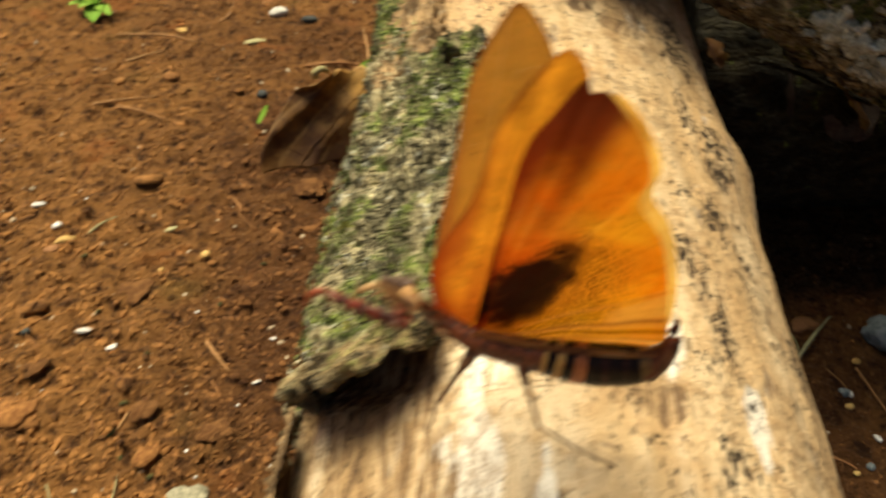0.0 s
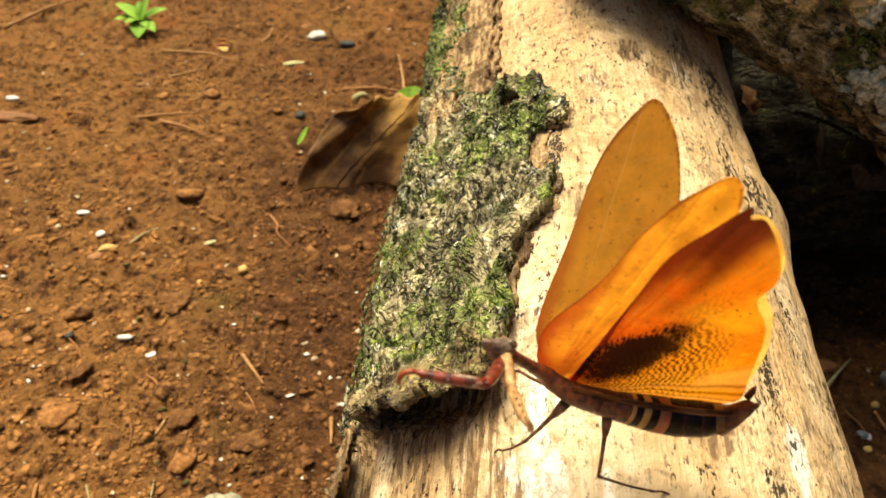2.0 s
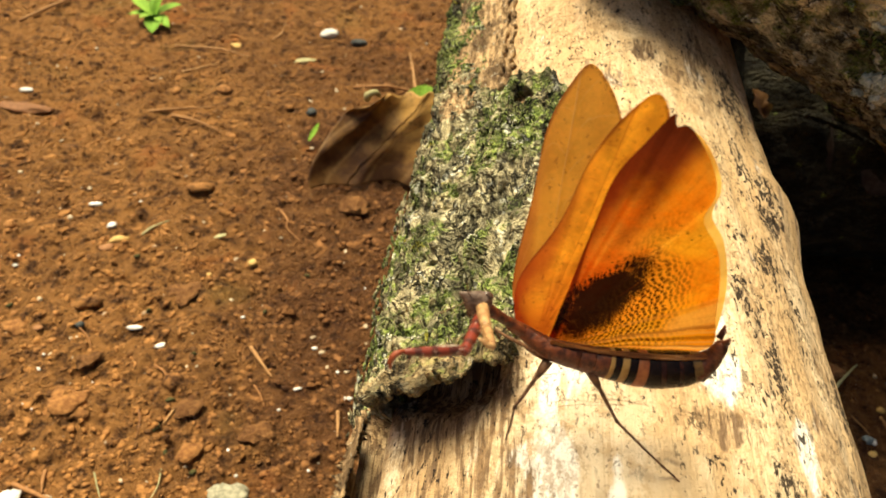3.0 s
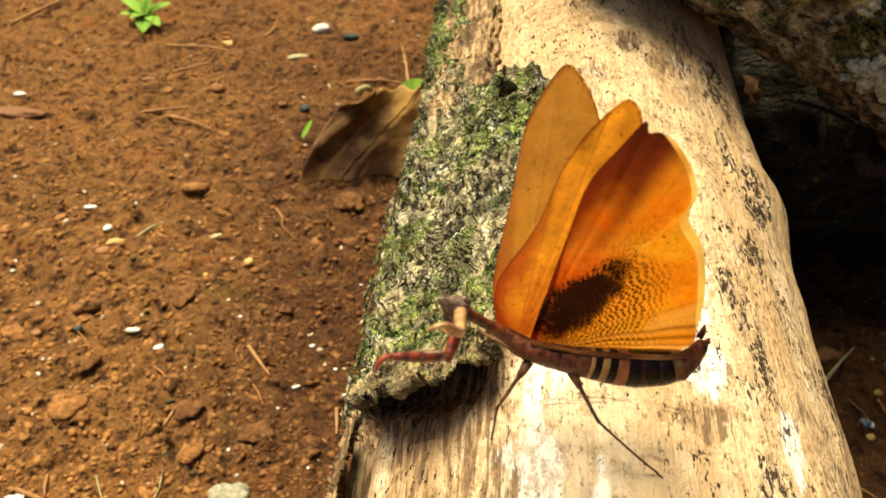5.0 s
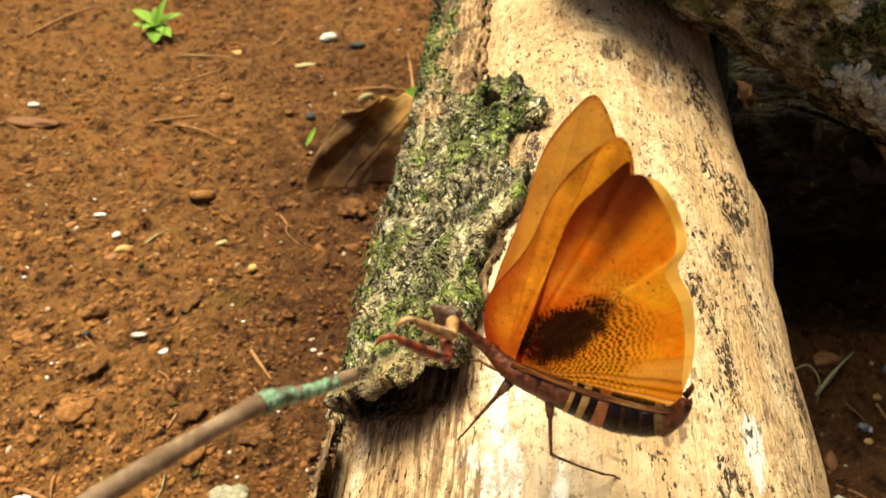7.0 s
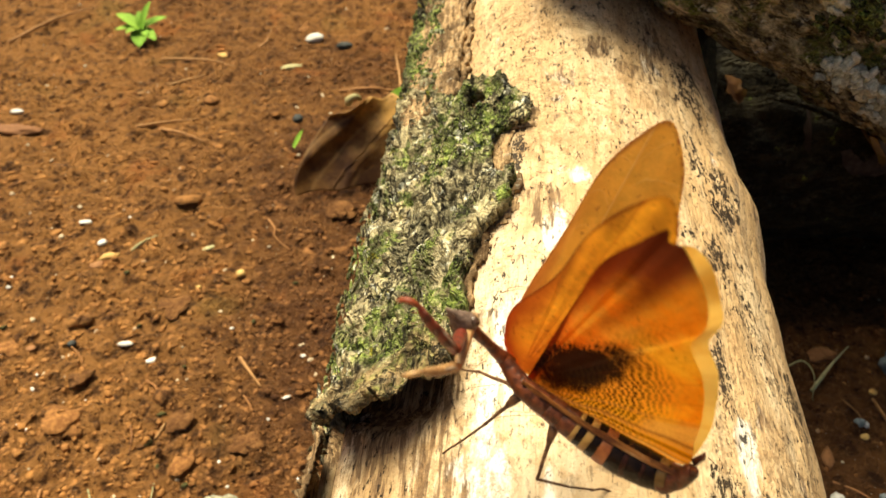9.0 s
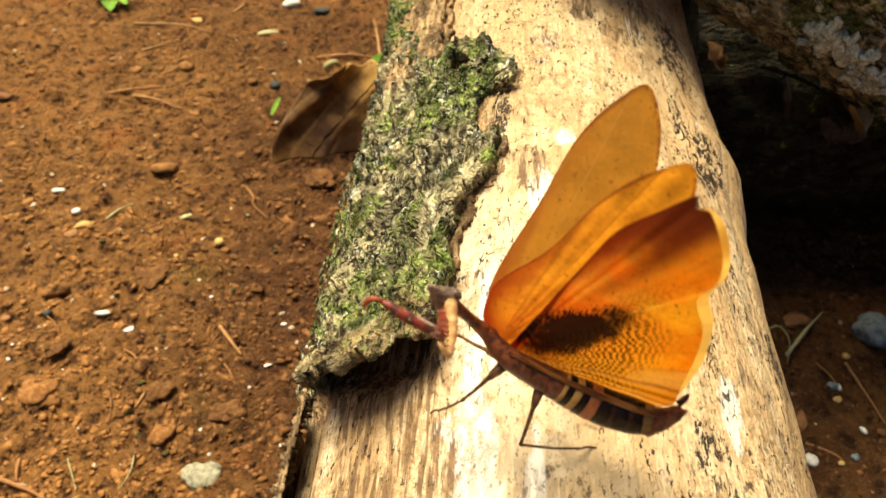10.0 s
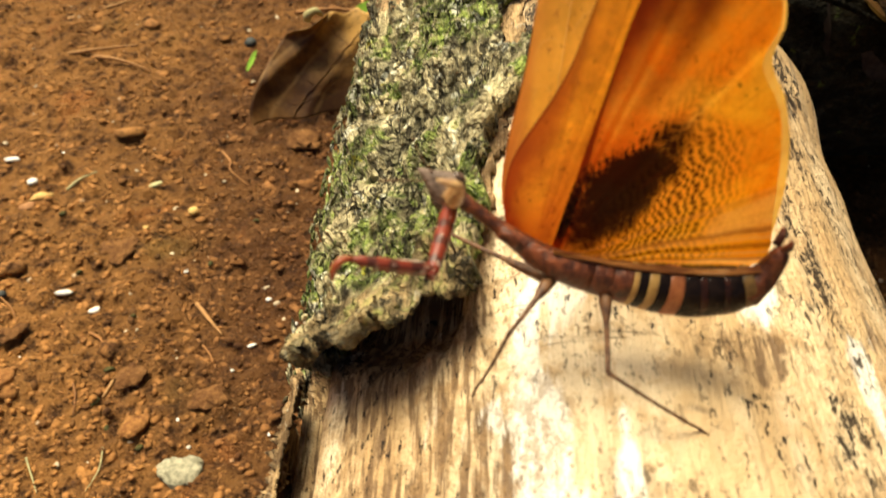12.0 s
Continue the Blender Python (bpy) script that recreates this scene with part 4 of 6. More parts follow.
    bark_sheet("bark_strip", list(np.arange(-0.12, -0.0285, 0.0008)), list(np.arange(-112, -58, 0.7)), strip,
               lambda y, a: LOG_R - 0.0002 + 0.01 * max(0.0, -y - 0.04) - wood_radius(y, a), 0.0013, 0.0012, INNER, log,
               "peeling strip of brown bark standing off the wood")


def build_log():
    log = thing("log", "pale barkless log with a remaining patch of mossy bark", "log", LOG_POSE)
    build_wood(log)
    build_bark(log)


# ---- the dark log that leans across ----
DARK_AT, DARK_WAY, DARK_R = Vector((0.14, 0.2785, 0.1980)), Vector((1.0, -0.115, -0.512)), 0.0465


def build_dark_log():
    log = thing("log", "dark bark-covered log with pale lichen leaning across the bare log", "log", along_axis(DARK_AT, DARK_WAY))
    ys, angles = list(np.arange(-0.100, 0.14, 0.0018)) + list(np.arange(0.14, 0.345, 0.01)), np.arange(-180, 180, 2.2)
    verts = []
    for y in ys:
        for a in angles:
            q = Vector((math.sin(radians(a)) * 3.2, y * 45, math.cos(radians(a)) * 3.2))
            ridge = abs(noise.noise(q)) + 0.6 * abs(noise.noise(q * 2.3)) + 0.3 * noise.noise(q * 6)
            r = DARK_R + 0.0055 * (ridge - 0.4) + 0.002 * noise.noise(Vector((a * 0.01, y * 8, 0)))
            verts.append((r * math.sin(radians(a)), y, r * math.cos(radians(a))))
    faces = grid_faces(len(ys), len(angles), True)
    cols = len(angles)
    for row, flip in ((0, False), (len(ys) - 1, True)):
        c = len(verts)
        verts.append((0, ys[row], 0))
        for j in range(cols):
            a, b = row * cols + j, row * cols + (j + 1) % cols
            faces.append((c, b, a) if flip else (c, a, b))
    part("bark", mesh_of("bark", verts, faces, DARKBARK), log)
    rng = random.Random(11)

    def crust(y, a, spread, count, size, material):
        """A patch of lichen: small lumps that sit close together on the bark."""
        vs, fs = [], []
        for _ in range(count):
            yy, aa = y + rng.gauss(0, spread), a + rng.gauss(0, spread * 900)
            r = DARK_R + rng.uniform(0.0, 0.002)
            c = Vector((r * math.sin(radians(aa)), yy, r * math.cos(radians(aa))))
            me = lump("x", [size * rng.uniform(0.4, 1.5) for _ in range(3)], material, rng.random() * 50, 1.1, 2, 1.8)
            o = len(vs)
            vs += [v.co + c - Vector((0, 0, size * 0.7)) for v in me.vertices]
            fs += [tuple(i + o for i in f.vertices) for f in me.polygons]
            bpy.data.meshes.remove(me)
        part("lichen", mesh_of("lichen", vs, fs, material), log, "pale grey crust of lichen")["kind"] = "stuff"
    for y, a, spread, count, size in ((0.015, 118, 0.003, 26, 0.0017), (0.024, 121, 0.0035, 34, 0.0018), (0.033, 122, 0.0035, 30, 0.0017), (0.044, 129, 0.0035, 34, 0.0018), (-0.018, 90, 0.0025, 20, 0.0016),
                                      (-0.050, 108, 0.0035, 20, 0.0013), (-0.004, 95, 0.003, 20, 0.0016)):
        crust(y, a, spread, count, size, LICHEN)
    crust(0.004, 97, 0.006, 40, 0.0018, GREENBARK)
    return log


def build_filler_log():
    """An added near-black log behind the leaning one, which fills the gap with darkness."""
    filler_log("near-black filler log added to close the shaded gap under the leaning log", Vector((0.52, 0.400, 0.076)), Vector((1.0, 0.06, 0.0)), -0.398, 0.078)


def filler_log(label, at, way, start, radius):
    log = thing("log", label, "log", along_axis(at, way))
    ys, angles = list(np.arange(start, 0.40, 0.006)), np.arange(-180, 180, 3.0)
    verts = []
    for y in ys:
        for a in angles:
            q = Vector((math.sin(radians(a)) * 2.5, y * 30, math.cos(radians(a)) * 2.5))
            r = radius + 0.006 * (abs(noise.noise(q)) + 0.5 * noise.noise(q * 2.7))
            verts.append((r * math.sin(radians(a)), y, r * math.cos(radians(a))))
    faces = grid_faces(len(ys), len(angles), True)
    cols = len(angles)
    for row, flip in ((0, False), (len(ys) - 1, True)):
        c = len(verts)
        verts.append((0, ys[row], 0))
        for j in range(cols):
            a, b = row * cols + j, row * cols + (j + 1) % cols
            faces.append((c, b, a) if flip else (c, a, b))
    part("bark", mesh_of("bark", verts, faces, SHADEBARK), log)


# ---- the dead leaf ----
def build_dead_leaf():
    """A curled dry leaf that stands on its edge."""
    rows, cols = 44, 40
    verts, uvs = [], []
    for i in range(rows):
        v = i / (rows - 1)
        for j in range(cols):
            u = j / (cols - 1)
            left = -0.1010 + 0.0365 * v ** 1.5 + 0.006 * (1 - v) ** 6
            x = left + (-0.020 - left) * u
            w = 0.0615 * v * (1 - 0.06 * math.sin(u * 3.4)) + 0.0012 * math.sin(u * 23) * v + 0.004 * (1 - u) ** 5 * (1 - v)
            fold = abs(math.sin((u * 2.0 - v * 0.95 + 0.25) * math.pi))
            y = 0.376 + 0.60 * w + 0.0045 * fold - 0.013 * (1 - u) ** 2 * (1 - v) + 0.009 * math.sin(math.pi * u) * (1 - 0.5 * v) + 0.002 * noise.noise(Vector((u * 5, v * 5, 0)))
            z = 0.0045 + 0.80 * w
            curl = smooth_step(0.72, 1.0, v) * smooth_step(0.30, 0.04, u)
            verts.append((x + 0.006 * curl, y - 0.016 * curl, z + 0.003 * curl - 0.004 * curl * curl))
            uvs.append((u, v))
    leaf = thing("dead_leaf", "curled dry brown leaf standing on the soil", "leaf")
    me = mesh_of("blade", verts, grid_faces(rows, cols), LEAF, True, uvs)
    blade = part("blade", me, leaf)
    solid = blade.modifiers.new("thick", "SOLIDIFY")
    solid.thickness = 0.0004
    mid = [Vector(verts[i * cols + int(11 + 22 * i / (rows - 1))]) + Vector((0, -0.0006, 0)) for i in range(0, rows, 3)]
    part("midrib", tube("midrib", mid, [0.0005 - 0.0003 * k / len(mid) for k in range(len(mid))], LEAF, 6), leaf)
    stalk = curve_points([(-0.0640, 0.410, 0.050), (-0.0625, 0.408, 0.0545), (-0.0585, 0.409, 0.0560), (-0.0560, 0.412, 0.0520)], 10)
    part("stalk", tube("stalk", stalk, [0.0021, 0.0024, 0.0026, 0.0025, 0.0022, 0.0021, 0.0020, 0.0018, 0.0017, 0.0015, 0.0012], PALESTRAW, 8), leaf, "pale curled leaf stalk")
    for s in (-1, 1):
        for k in range(4):
            i0 = 5 + 8 * k
            pts = []
            for q in range(7):
                i = min(rows - 1, i0 + int(q * 1.6))
                j = int(11 + 22 * i0 / (rows - 1)) + s * q * 2
                if 0 <= j < cols:
                    pts.append(Vector(verts[i * cols + j]) + Vector((0, -0.0005, 0)))
            if len(pts) > 2:
                part("vein", tube("vein", pts, [0.00012] * len(pts), LEAF, 5), leaf)


# ---- small things on the ground ----
MM = 0.001


def bit(name, label, category, x, y, size, material, turn=0.0, sharp=0.35, group="", sink=0.2):
    """A small stone, chip or flake that lies on the soil; place and size in mm."""
    ob = whole(name, lump(name, [k * 0.5 * MM for k in size], material, x * 0.37 + y, sharp, 3 if max(size) > 12 else 2), label, category, None, group)
    ob.matrix_world = pose(x * MM, y * MM, soil_height(x * MM, y * MM) - sink * size[2] * MM, 0, 0, turn)
    return ob


def straw(label, points, radius, material, name="straw", category="straw", group="dry stalks on the soil"):
    """A dry stalk along points (mm) over the soil."""
    ctrl = [(x * MM, y * MM, soil_height(x * MM, y * MM) + (z + radius * 0.8) * MM) for x, y, z in points]
    pts = curve_points(ctrl, 14)
    rad = [radius * MM * (0.75 + 0.35 * math.sin(1.0 + k * 0.25) + 0.1 * math.sin(k * 2.1)) for k in range(len(pts))]
    at = Matrix.Translation(pts[0])
    return whole(name, tube(name, [p - pts[0] for p in pts], rad, material, 7, 0.8), label, category, at, group)


def blade(width, length, bend, material, name="leaflet", ragged=0.0):
    """A small leaf that grows along +y and bends up or down, with a ragged edge when it is old."""
    verts, rows, cols = [], 13, 7
    for i in range(rows):
        v = i / (rows - 1)
        w = width * math.sin(math.pi * min(1.0, 0.08 + 0.92 * v)) ** 0.7
        for j in range(cols):
            q = j / (cols - 1) - 0.5
            torn = 1 + ragged * noise.noise(Vector((v * 6, q * 3, length * 900)))
            verts.append((w * q * torn, length * v, bend * v * v + abs(q) * w * 0.35 + 0.0004 + ragged * 0.12 * length * noise.noise(Vector((v * 4, q * 4, width * 700)))))
    me = mesh_of(name, verts, grid_faces(rows, cols), material)
    return me


def build_litter():
    for x, y, size, turn in ((-222, 343, (8.5, 3.4, 2.0), 5), (-206, 327, (6, 5, 3), 40), (-162, 248, (8.8, 3.0, 2.0), 6), (-328, 471, (11, 5, 3), 0), (-199, 220, (2.2, 2, 1.6), 0), (-146, 240, (5.5, 3.5, 2), 30),
                             (-69, 246, (3.4, 2.2, 1.6), 10), (-200, 221, (1.8, 1.6, 1.2), 0), (-110, 262, (2.4, 1.6, 1.2), 20), (-250, 300, (2.0, 1.6, 1.2), 0), (176, 176, (6, 7, 3), 20), (201, 214, (3, 4, 2), 10), (203, 190, (2.4, 4.4, 2), 30),
                             (-55, 232, (2.0, 1.8, 1.2), 40), (-200, 228, (1.6, 1.4, 1.1), 10), (-172, 216, (1.8, 1.5, 1.2), 75), (-196, 198, (1.7, 1.6, 1.2), 20), (-190, 196, (1.5, 1.3, 1.0), 50), (-78, 206, (1.7, 1.5, 1.2), 15),
                             (-72, 219, (4.0, 1.8, 1.2), 28), (-96, 184, (1.9, 1.5, 1.2), 60), (-90, 173, (2.0, 1.7, 1.2), 5), (-58, 176, (1.8, 1.4, 1.1), 35), (-247, 291, (3.2, 2.4, 1.6), 0), (-47, 214, (4.6, 2.6, 1.8), 15),
                             (-50, 292, (2.0, 1.5, 1.2), 25), (-197, 350, (2.2, 1.8, 1.3), 5), (-178, 158, (7.5, 4.2, 2.4), 8)):
        bit("white_chip", "small white chip lying on the soil", "chip", x, y, size, WHITE, turn, 0.35, "white chips on the soil")
    bit("pebble", "pale grey-white rounded pebble on the soil", "pebble", -123, 593, (15, 12, 8), WHITE, 20, 0.2)
    bit("pebble", "dark grey pebble on the soil", "pebble", -96, 581, (13, 9, 6), DARKSTONE, 10, 0.3)
    bit("pebble", "dark green-grey pebble beside the dead leaf", "pebble", -114, 467, (8, 8, 6), DARKSTONE, 0, 0.3)
    bit("pebble", "small yellow pebble on the soil", "pebble", -115, 302, (5.2, 5.5, 3.4), YELLOW, 0, 0.2)
    bit("pebble", "tiny yellowish pebble on the soil", "pebble", -138, 294, (3.2, 2.8, 2.2), YELLOW, 0, 0.25)
    bit("leaf_scrap", "scrap of yellow leaf on the soil", "leaf", -196, 566, (11, 8, 2.4), YELLOW, -8, 0.5)
    bit("wood_chip", "pale olive splinter of wood on the soil", "wood chip", -136, 549, (19, 6, 4), PALESTRAW, 14, 0.3)
    bit("wood_chip", "yellow-brown flake of wood on the soil", "wood chip", -198, 316, (12, 4.5, 4.0), YELLOW, 28, 0.5)
    bit("wood_chip", "dark rotten flake of wood on the soil", "wood chip", -201, 307, (9, 5, 2.6), CHIP, 20, 0.5)
    bit("wood_chip", "long piece of brown bark on the soil", "wood chip", -319, 449, (38, 13, 5), CHIP, -6, 0.5)
    bit("wood_chip", "reddish flake of bark on the soil", "wood chip", -212, 246, (5, 4, 2), CHIP, 35, 0.5)
    bit("pebble", "dark wet pebble on the soil", "pebble", -190, 247, (5, 4, 3), DARKSTONE, 15, 0.4)
    for x, y, size, turn in ((-130, 208, (4, 2.6, 1.8), 20), (-132, 193, (4.5, 3, 2), 70), (-109, 173, (3.6, 2.6, 1.8), 10), (-124, 181, (3.4, 2.2, 1.6), 130), (-160, 262, (3.0, 2.4, 1.6), 40), (-100, 268, (3.4, 2.2, 1.6), 90),
                             (-84, 300, (3.2, 2.6, 1.8), 10), (-236, 262, (3.6, 2.6, 1.8), 60), (-128, 236, (2.8, 2.2, 1.4), 15), (-180, 300, (3.4, 2.4, 1.6), 25)):
        bit("soil_crust", "dark mossy crumb of crusted soil", "soil", x, y, size, MOSSCRUST, turn, 0.7, "dark crusts on the soil")
    for x, y, size, turn in ((211, 232, (4.4, 3.6, 2.4), 10), (199, 208, (4.6, 3.2, 2.2), 30), (187, 173, (3.0, 2.4, 1.8), 0)):
        bit("pebble", "small pale orange pebble in the shade beside the log", "pebble", x, y, size, YELLOW, turn, 0.3, "pebbles beside the log")
    for x, y, size, turn in ((198, 214, (6.0, 4.4, 3.0), 15), (193, 175, (4.0, 3.4, 2.2), 50)):
        bit("pebble", "small blue-grey pebble beside the log", "pebble", x, y, size, BLUESTONE, turn, 0.3, "pebbles beside the log")
    bit("wood_chip", "reddish-brown flake lying beside the log", "wood chip", 196, 255, (16, 9, 3), CHIP, 12, 0.6)
    bit("wood_chip", "dark flake lying beside the log", "wood chip", 178, 196, (11, 6, 2.4), CHIP, 70, 0.6)
    bit("wood_chip", "brown splinter on the soil", "wood chip", -139, 322, (8.5, 3, 2.4), PALESTRAW, 25, 0.4)
    bit("clod", "flat reddish clod of soil", "clod", -147, 278, (17, 13, 2.8), CLOD, 12, 0.9, "clods of soil", 0.34)
    bit("clod", "flat reddish clod of soil", "clod", -177, 225, (12, 10, 3.0), CLOD, 30, 0.9, "clods of soil", 0.34)
    bit("clod", "flat reddish clod of soil", "clod", -66, 360, (17, 14, 4.0), CLOD, 0, 0.9, "clods of soil", 0.34)
    bit("clod", "flat reddish clod of soil", "clod", -120, 205, (13, 10, 2.6), CLOD, 70, 0.9, "clods of soil", 0.34)
    bit("clod", "large orange clod of dry soil", "clod", -175, 199, (19, 15, 4.6), DRYCLOD, 15, 0.9, "clods of soil", 0.42)
    bit("clod", "orange clod of dry soil", "clod", -84, 193, (15, 10, 3.2), CLOD, 25, 0.9, "clods of soil", 0.42)
    bit("clod", "orange clod of dry soil", "clod", -112, 180, (11, 9, 3.0), DRYCLOD, 60, 0.9, "clods of soil", 0.42)
    bit("clod", "orange clod of dry soil", "clod", -222, 246, (14, 10, 3.4), DRYCLOD, 5, 0.9, "clods of soil", 0.42)
    bit("stone", "flat grey-green angular stone on the soil", "stone", -89, 161, (18, 12, 7), STONE, -12, 0.6, "", 0.25)
    bit("stone", "pale triangular flake of stone on the soil", "stone", -179, 152, (10, 9, 4), WHITE, 30, 0.6)
    bit("stone", "blue-grey stone in the shade beside the log", "stone", 229, 246, (19, 20, 13), BLUESTONE, 15, 0.35)
    straw("short pale splinter on the soil", [(-212, 451, 0.5), (-192, 441, 1.5), (-172, 434, 0.5)], 1.3, STRAW)
    straw("curved reddish stalk on the soil", [(-229, 451, 0), (-210, 462, 1), (-188, 466, 0)], 1.1, STRAW)
    straw("bent dry stalk on the soil", [(-111, 353, 0), (-104, 342, 0.8), (-103, 336, 0.6), (-92, 327, 0)], 0.9, STRAW)
    straw("grey splinter on the soil", [(-186, 321, 0), (-180, 326, 0.6), (-172, 331, 0)], 0.9, PALESTRAW)
    straw("long brown stalk behind the dead leaf", [(-90, 510, 0), (-62, 513, 1), (-34, 512, 0)], 1.4, STRAW)
    straw("short brown stalk on the soil", [(-167, 570, 0), (-165, 592, 1), (-166, 614, 0)], 1.0, STRAW)
    straw("faint brown twig on the soil", [(-246, 500, 0), (-222, 516, 0.6), (-200, 529, 0)], 1.1, STRAW)
    straw("long faint twig on the soil", [(-392, 586, 0), (-366, 622, 0.8), (-343, 652, 0)], 1.5, STRAW)
    straw("orange root on the soil", [(-182, 160, 0), (-170, 156, 0.8), (-158, 152, 0.6), (-144, 145, 0)], 1.3, STRAW)
    straw("thin pale stalk on the soil", [(-149, 167, 0), (-145, 160, 0.8), (-140, 153, 0)], 0.45, PALESTRAW)
    straw("thin pale stalk on the soil", [(-122, 172, 0), (-121, 163, 0.8), (-123, 154, 0)], 0.4, PALESTRAW)
    straw("thin dry stalk on the soil", [(-190, 246, 0), (-181, 238, 0.6), (-176, 230, 0)], 0.5, STRAW)
    straw("thin reddish stalk on the soil", [(-97, 224, 0), (-90, 216, 0.6), (-85, 207, 0)], 0.6, STRAW)
    straw("brown stalk lying on the soil", [(-101, 243, 0), (-93, 233, 0.8), (-86, 225, 0)], 1.2, STRAW)
    straw("short reddish stalk on the soil", [(-145, 228, 0), (-139, 224, 0.8), (-133, 216, 0)], 0.8, STRAW)
    straw("forked brown stalk on the soil", [(-130, 196, 0), (-125, 205, 1.0), (-119, 197, 0)], 0.8, STRAW)
    straw("orange stalk standing beside the log", [(-50, 206, 0), (-49, 199, 1.2), (-48, 192, 0)], 1.1, STRAW)
    straw("dark twig on the soil", [(-142, 200, 0), (-140, 195, 0.6), (-139, 187, 0)], 0.6, CHIP)
    straw("pale orange root on the soil", [(-172, 168, 0), (-170, 162, 1.0), (-168, 157, 0)], 1.0, STRAW)
    straw("orange stalk on the far soil", [(-40, 500, 0), (-46, 540, 1.2), (-52, 575, 0)], 1.3, STRAW)
    straw("thin orange root in the soil", [(-246, 556, 0), (-205, 548, 0.8), (-176, 538, 0)], 0.9, STRAW)
    straw("dark twig in the shade beside the log", [(176, 184, 0), (186, 178, 0.8), (195, 168, 0)], 0.8, CHIP)
    straw("thin orange stalk in the shade beside the log", [(194, 226, 0), (199, 220, 0.8), (203, 212, 0)], 0.5, STRAW)
    straw("pale straw beside the log", [(182, 232, 0), (195, 246, 2.5), (209, 260, 1)], 1.1, PALESTRAW)
    straw("thin curved straw beside the log", [(172, 243, 2), (179, 244, 6), (183, 237, 5), (181, 227, 0)], 0.55, PALESTRAW)
    straw("orange twig in the shade beside the log", [(209, 228, 0), (213, 212, 1), (217, 195, 0)], 0.8, STRAW)
    straw("green twig in the shade under the leaning log", [(150, 329, 117), (157, 329, 119), (165, 329, 118)], 1.4, PALESTRAW, "twig", "twig", "")


def build_sprout():
    """A tiny seedling with light green leaves."""
    x, y = -0.276, 0.598
    plant = thing("seedling", "tiny light green seedling growing in the soil", "plant", Matrix.Translation((x, y, soil_height(x, y))))
    part("stem", tube("stem", [(0, 0, -0.002), (0.001, 0, 0.006), (0, 0.001, 0.012)], [0.0011, 0.0009, 0.0007], GREEN, 6), plant)
    for turn, lean, width, length in ((70, 38, 0.013, 0.026), (100, 20, 0.010, 0.022), (-28, 62, 0.008, 0.026), (-60, 30, 0.012, 0.024), (190, 2, 0.015, 0.022), (-130, 8, 0.011, 0.020), (20, 55, 0.007, 0.018), (150, 34, 0.009, 0.016)):
        part("leaflet", blade(width, length, -0.006, GREEN), plant).matrix_local = pose(0, 0, 0.011, lean, 0, turn)
    for x, y, turn, length in ((-0.0985, 0.392, -38, 0.013), (-0.030, 0.43, 0, 0.020)):
        leaf = thing("green_leaf", "small green leaf beside the dead leaf", "leaf", pose(x, y, 0.028 if turn else 0.03, 40, 0, turn))
        part("leaflet", blade(0.004 if turn else 0.024, length, 0.001, GREEN), leaf)


def build_shade_litter():
    """Dead leaves that lie in the dark under the leaning log."""
    for x, y, z, size, rx, ry, rz in ((0.205, 0.298, 0.090, 0.040, 58, 0, 70), (0.136, 0.306, 0.116, 0.014, 60, 0, 40), (0.115, 0.314, 0.127, 0.008, 55, 0, 60)):
        leaf = thing("dead_leaf", "dull orange-brown dead leaf caught in the shade under the log", "leaf", pose(x, y, z, rx, ry, rz), "dead leaves in the shade")
        part("blade", blade(size * 0.7, size, -size * 0.25, LEAF, "blade", 0.7), leaf)
    # these leaves and the twig carry their shade as near-black colour
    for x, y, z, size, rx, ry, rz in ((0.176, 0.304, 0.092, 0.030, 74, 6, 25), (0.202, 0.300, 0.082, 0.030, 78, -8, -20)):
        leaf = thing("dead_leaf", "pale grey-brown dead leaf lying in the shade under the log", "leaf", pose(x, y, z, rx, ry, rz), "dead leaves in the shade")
        part("blade", blade(size * 0.8, size, -size * 0.2, SHADELEAF, "blade", 0.3), leaf)
    twig = curve_points([(0.152, 0.302, 0.122), (0.168, 0.299, 0.118), (0.184, 0.296, 0.112), (0.203, 0.294, 0.105)], 12)
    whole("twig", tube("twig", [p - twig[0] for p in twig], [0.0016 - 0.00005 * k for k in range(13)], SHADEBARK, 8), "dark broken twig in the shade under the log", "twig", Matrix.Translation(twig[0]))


# ---- the mantis ----
NECK = Vector((-5.0, 1.0, 4.0)) * MM


def wing(name, outline, plane, root, material, parent, label, ripple=0.35, cup=1.2):
    """A wing membrane: a fan from its root to an outline (x, z in mm), in a plane y = plane[0] + plane[1] * z."""
    rim = curve_points([(x, 0, z) for x, z in outline], 110)
    rings = 30
    verts, uvs = [], []
    for i in range(rings + 1):
        v = i / rings
        for j, p in enumerate(rim):
            u = j / (len(rim) - 1)
            x, z = root[0] + (p.x - root[0]) * v, root[1] + (p.z - root[1]) * v
            y = plane[0] + plane[1] * z + ripple * v * math.sin(u * 48) * (0.5 + u) - cup * math.sin(math.pi * u) * v * (1 - 0.5 * v)
            y += 0.35 * noise.noise(Vector((x * 0.16, z * 0.16, plane[1] * 9)))
            verts.append((x * MM, y * MM, z * MM))
            uvs.append((u, v))
    cols = len(rim)
    ob = part(name, mesh_of(name, verts, grid_faces(rings + 1, cols), material, True, uvs), parent, label)
    return ob, verts, cols, rings


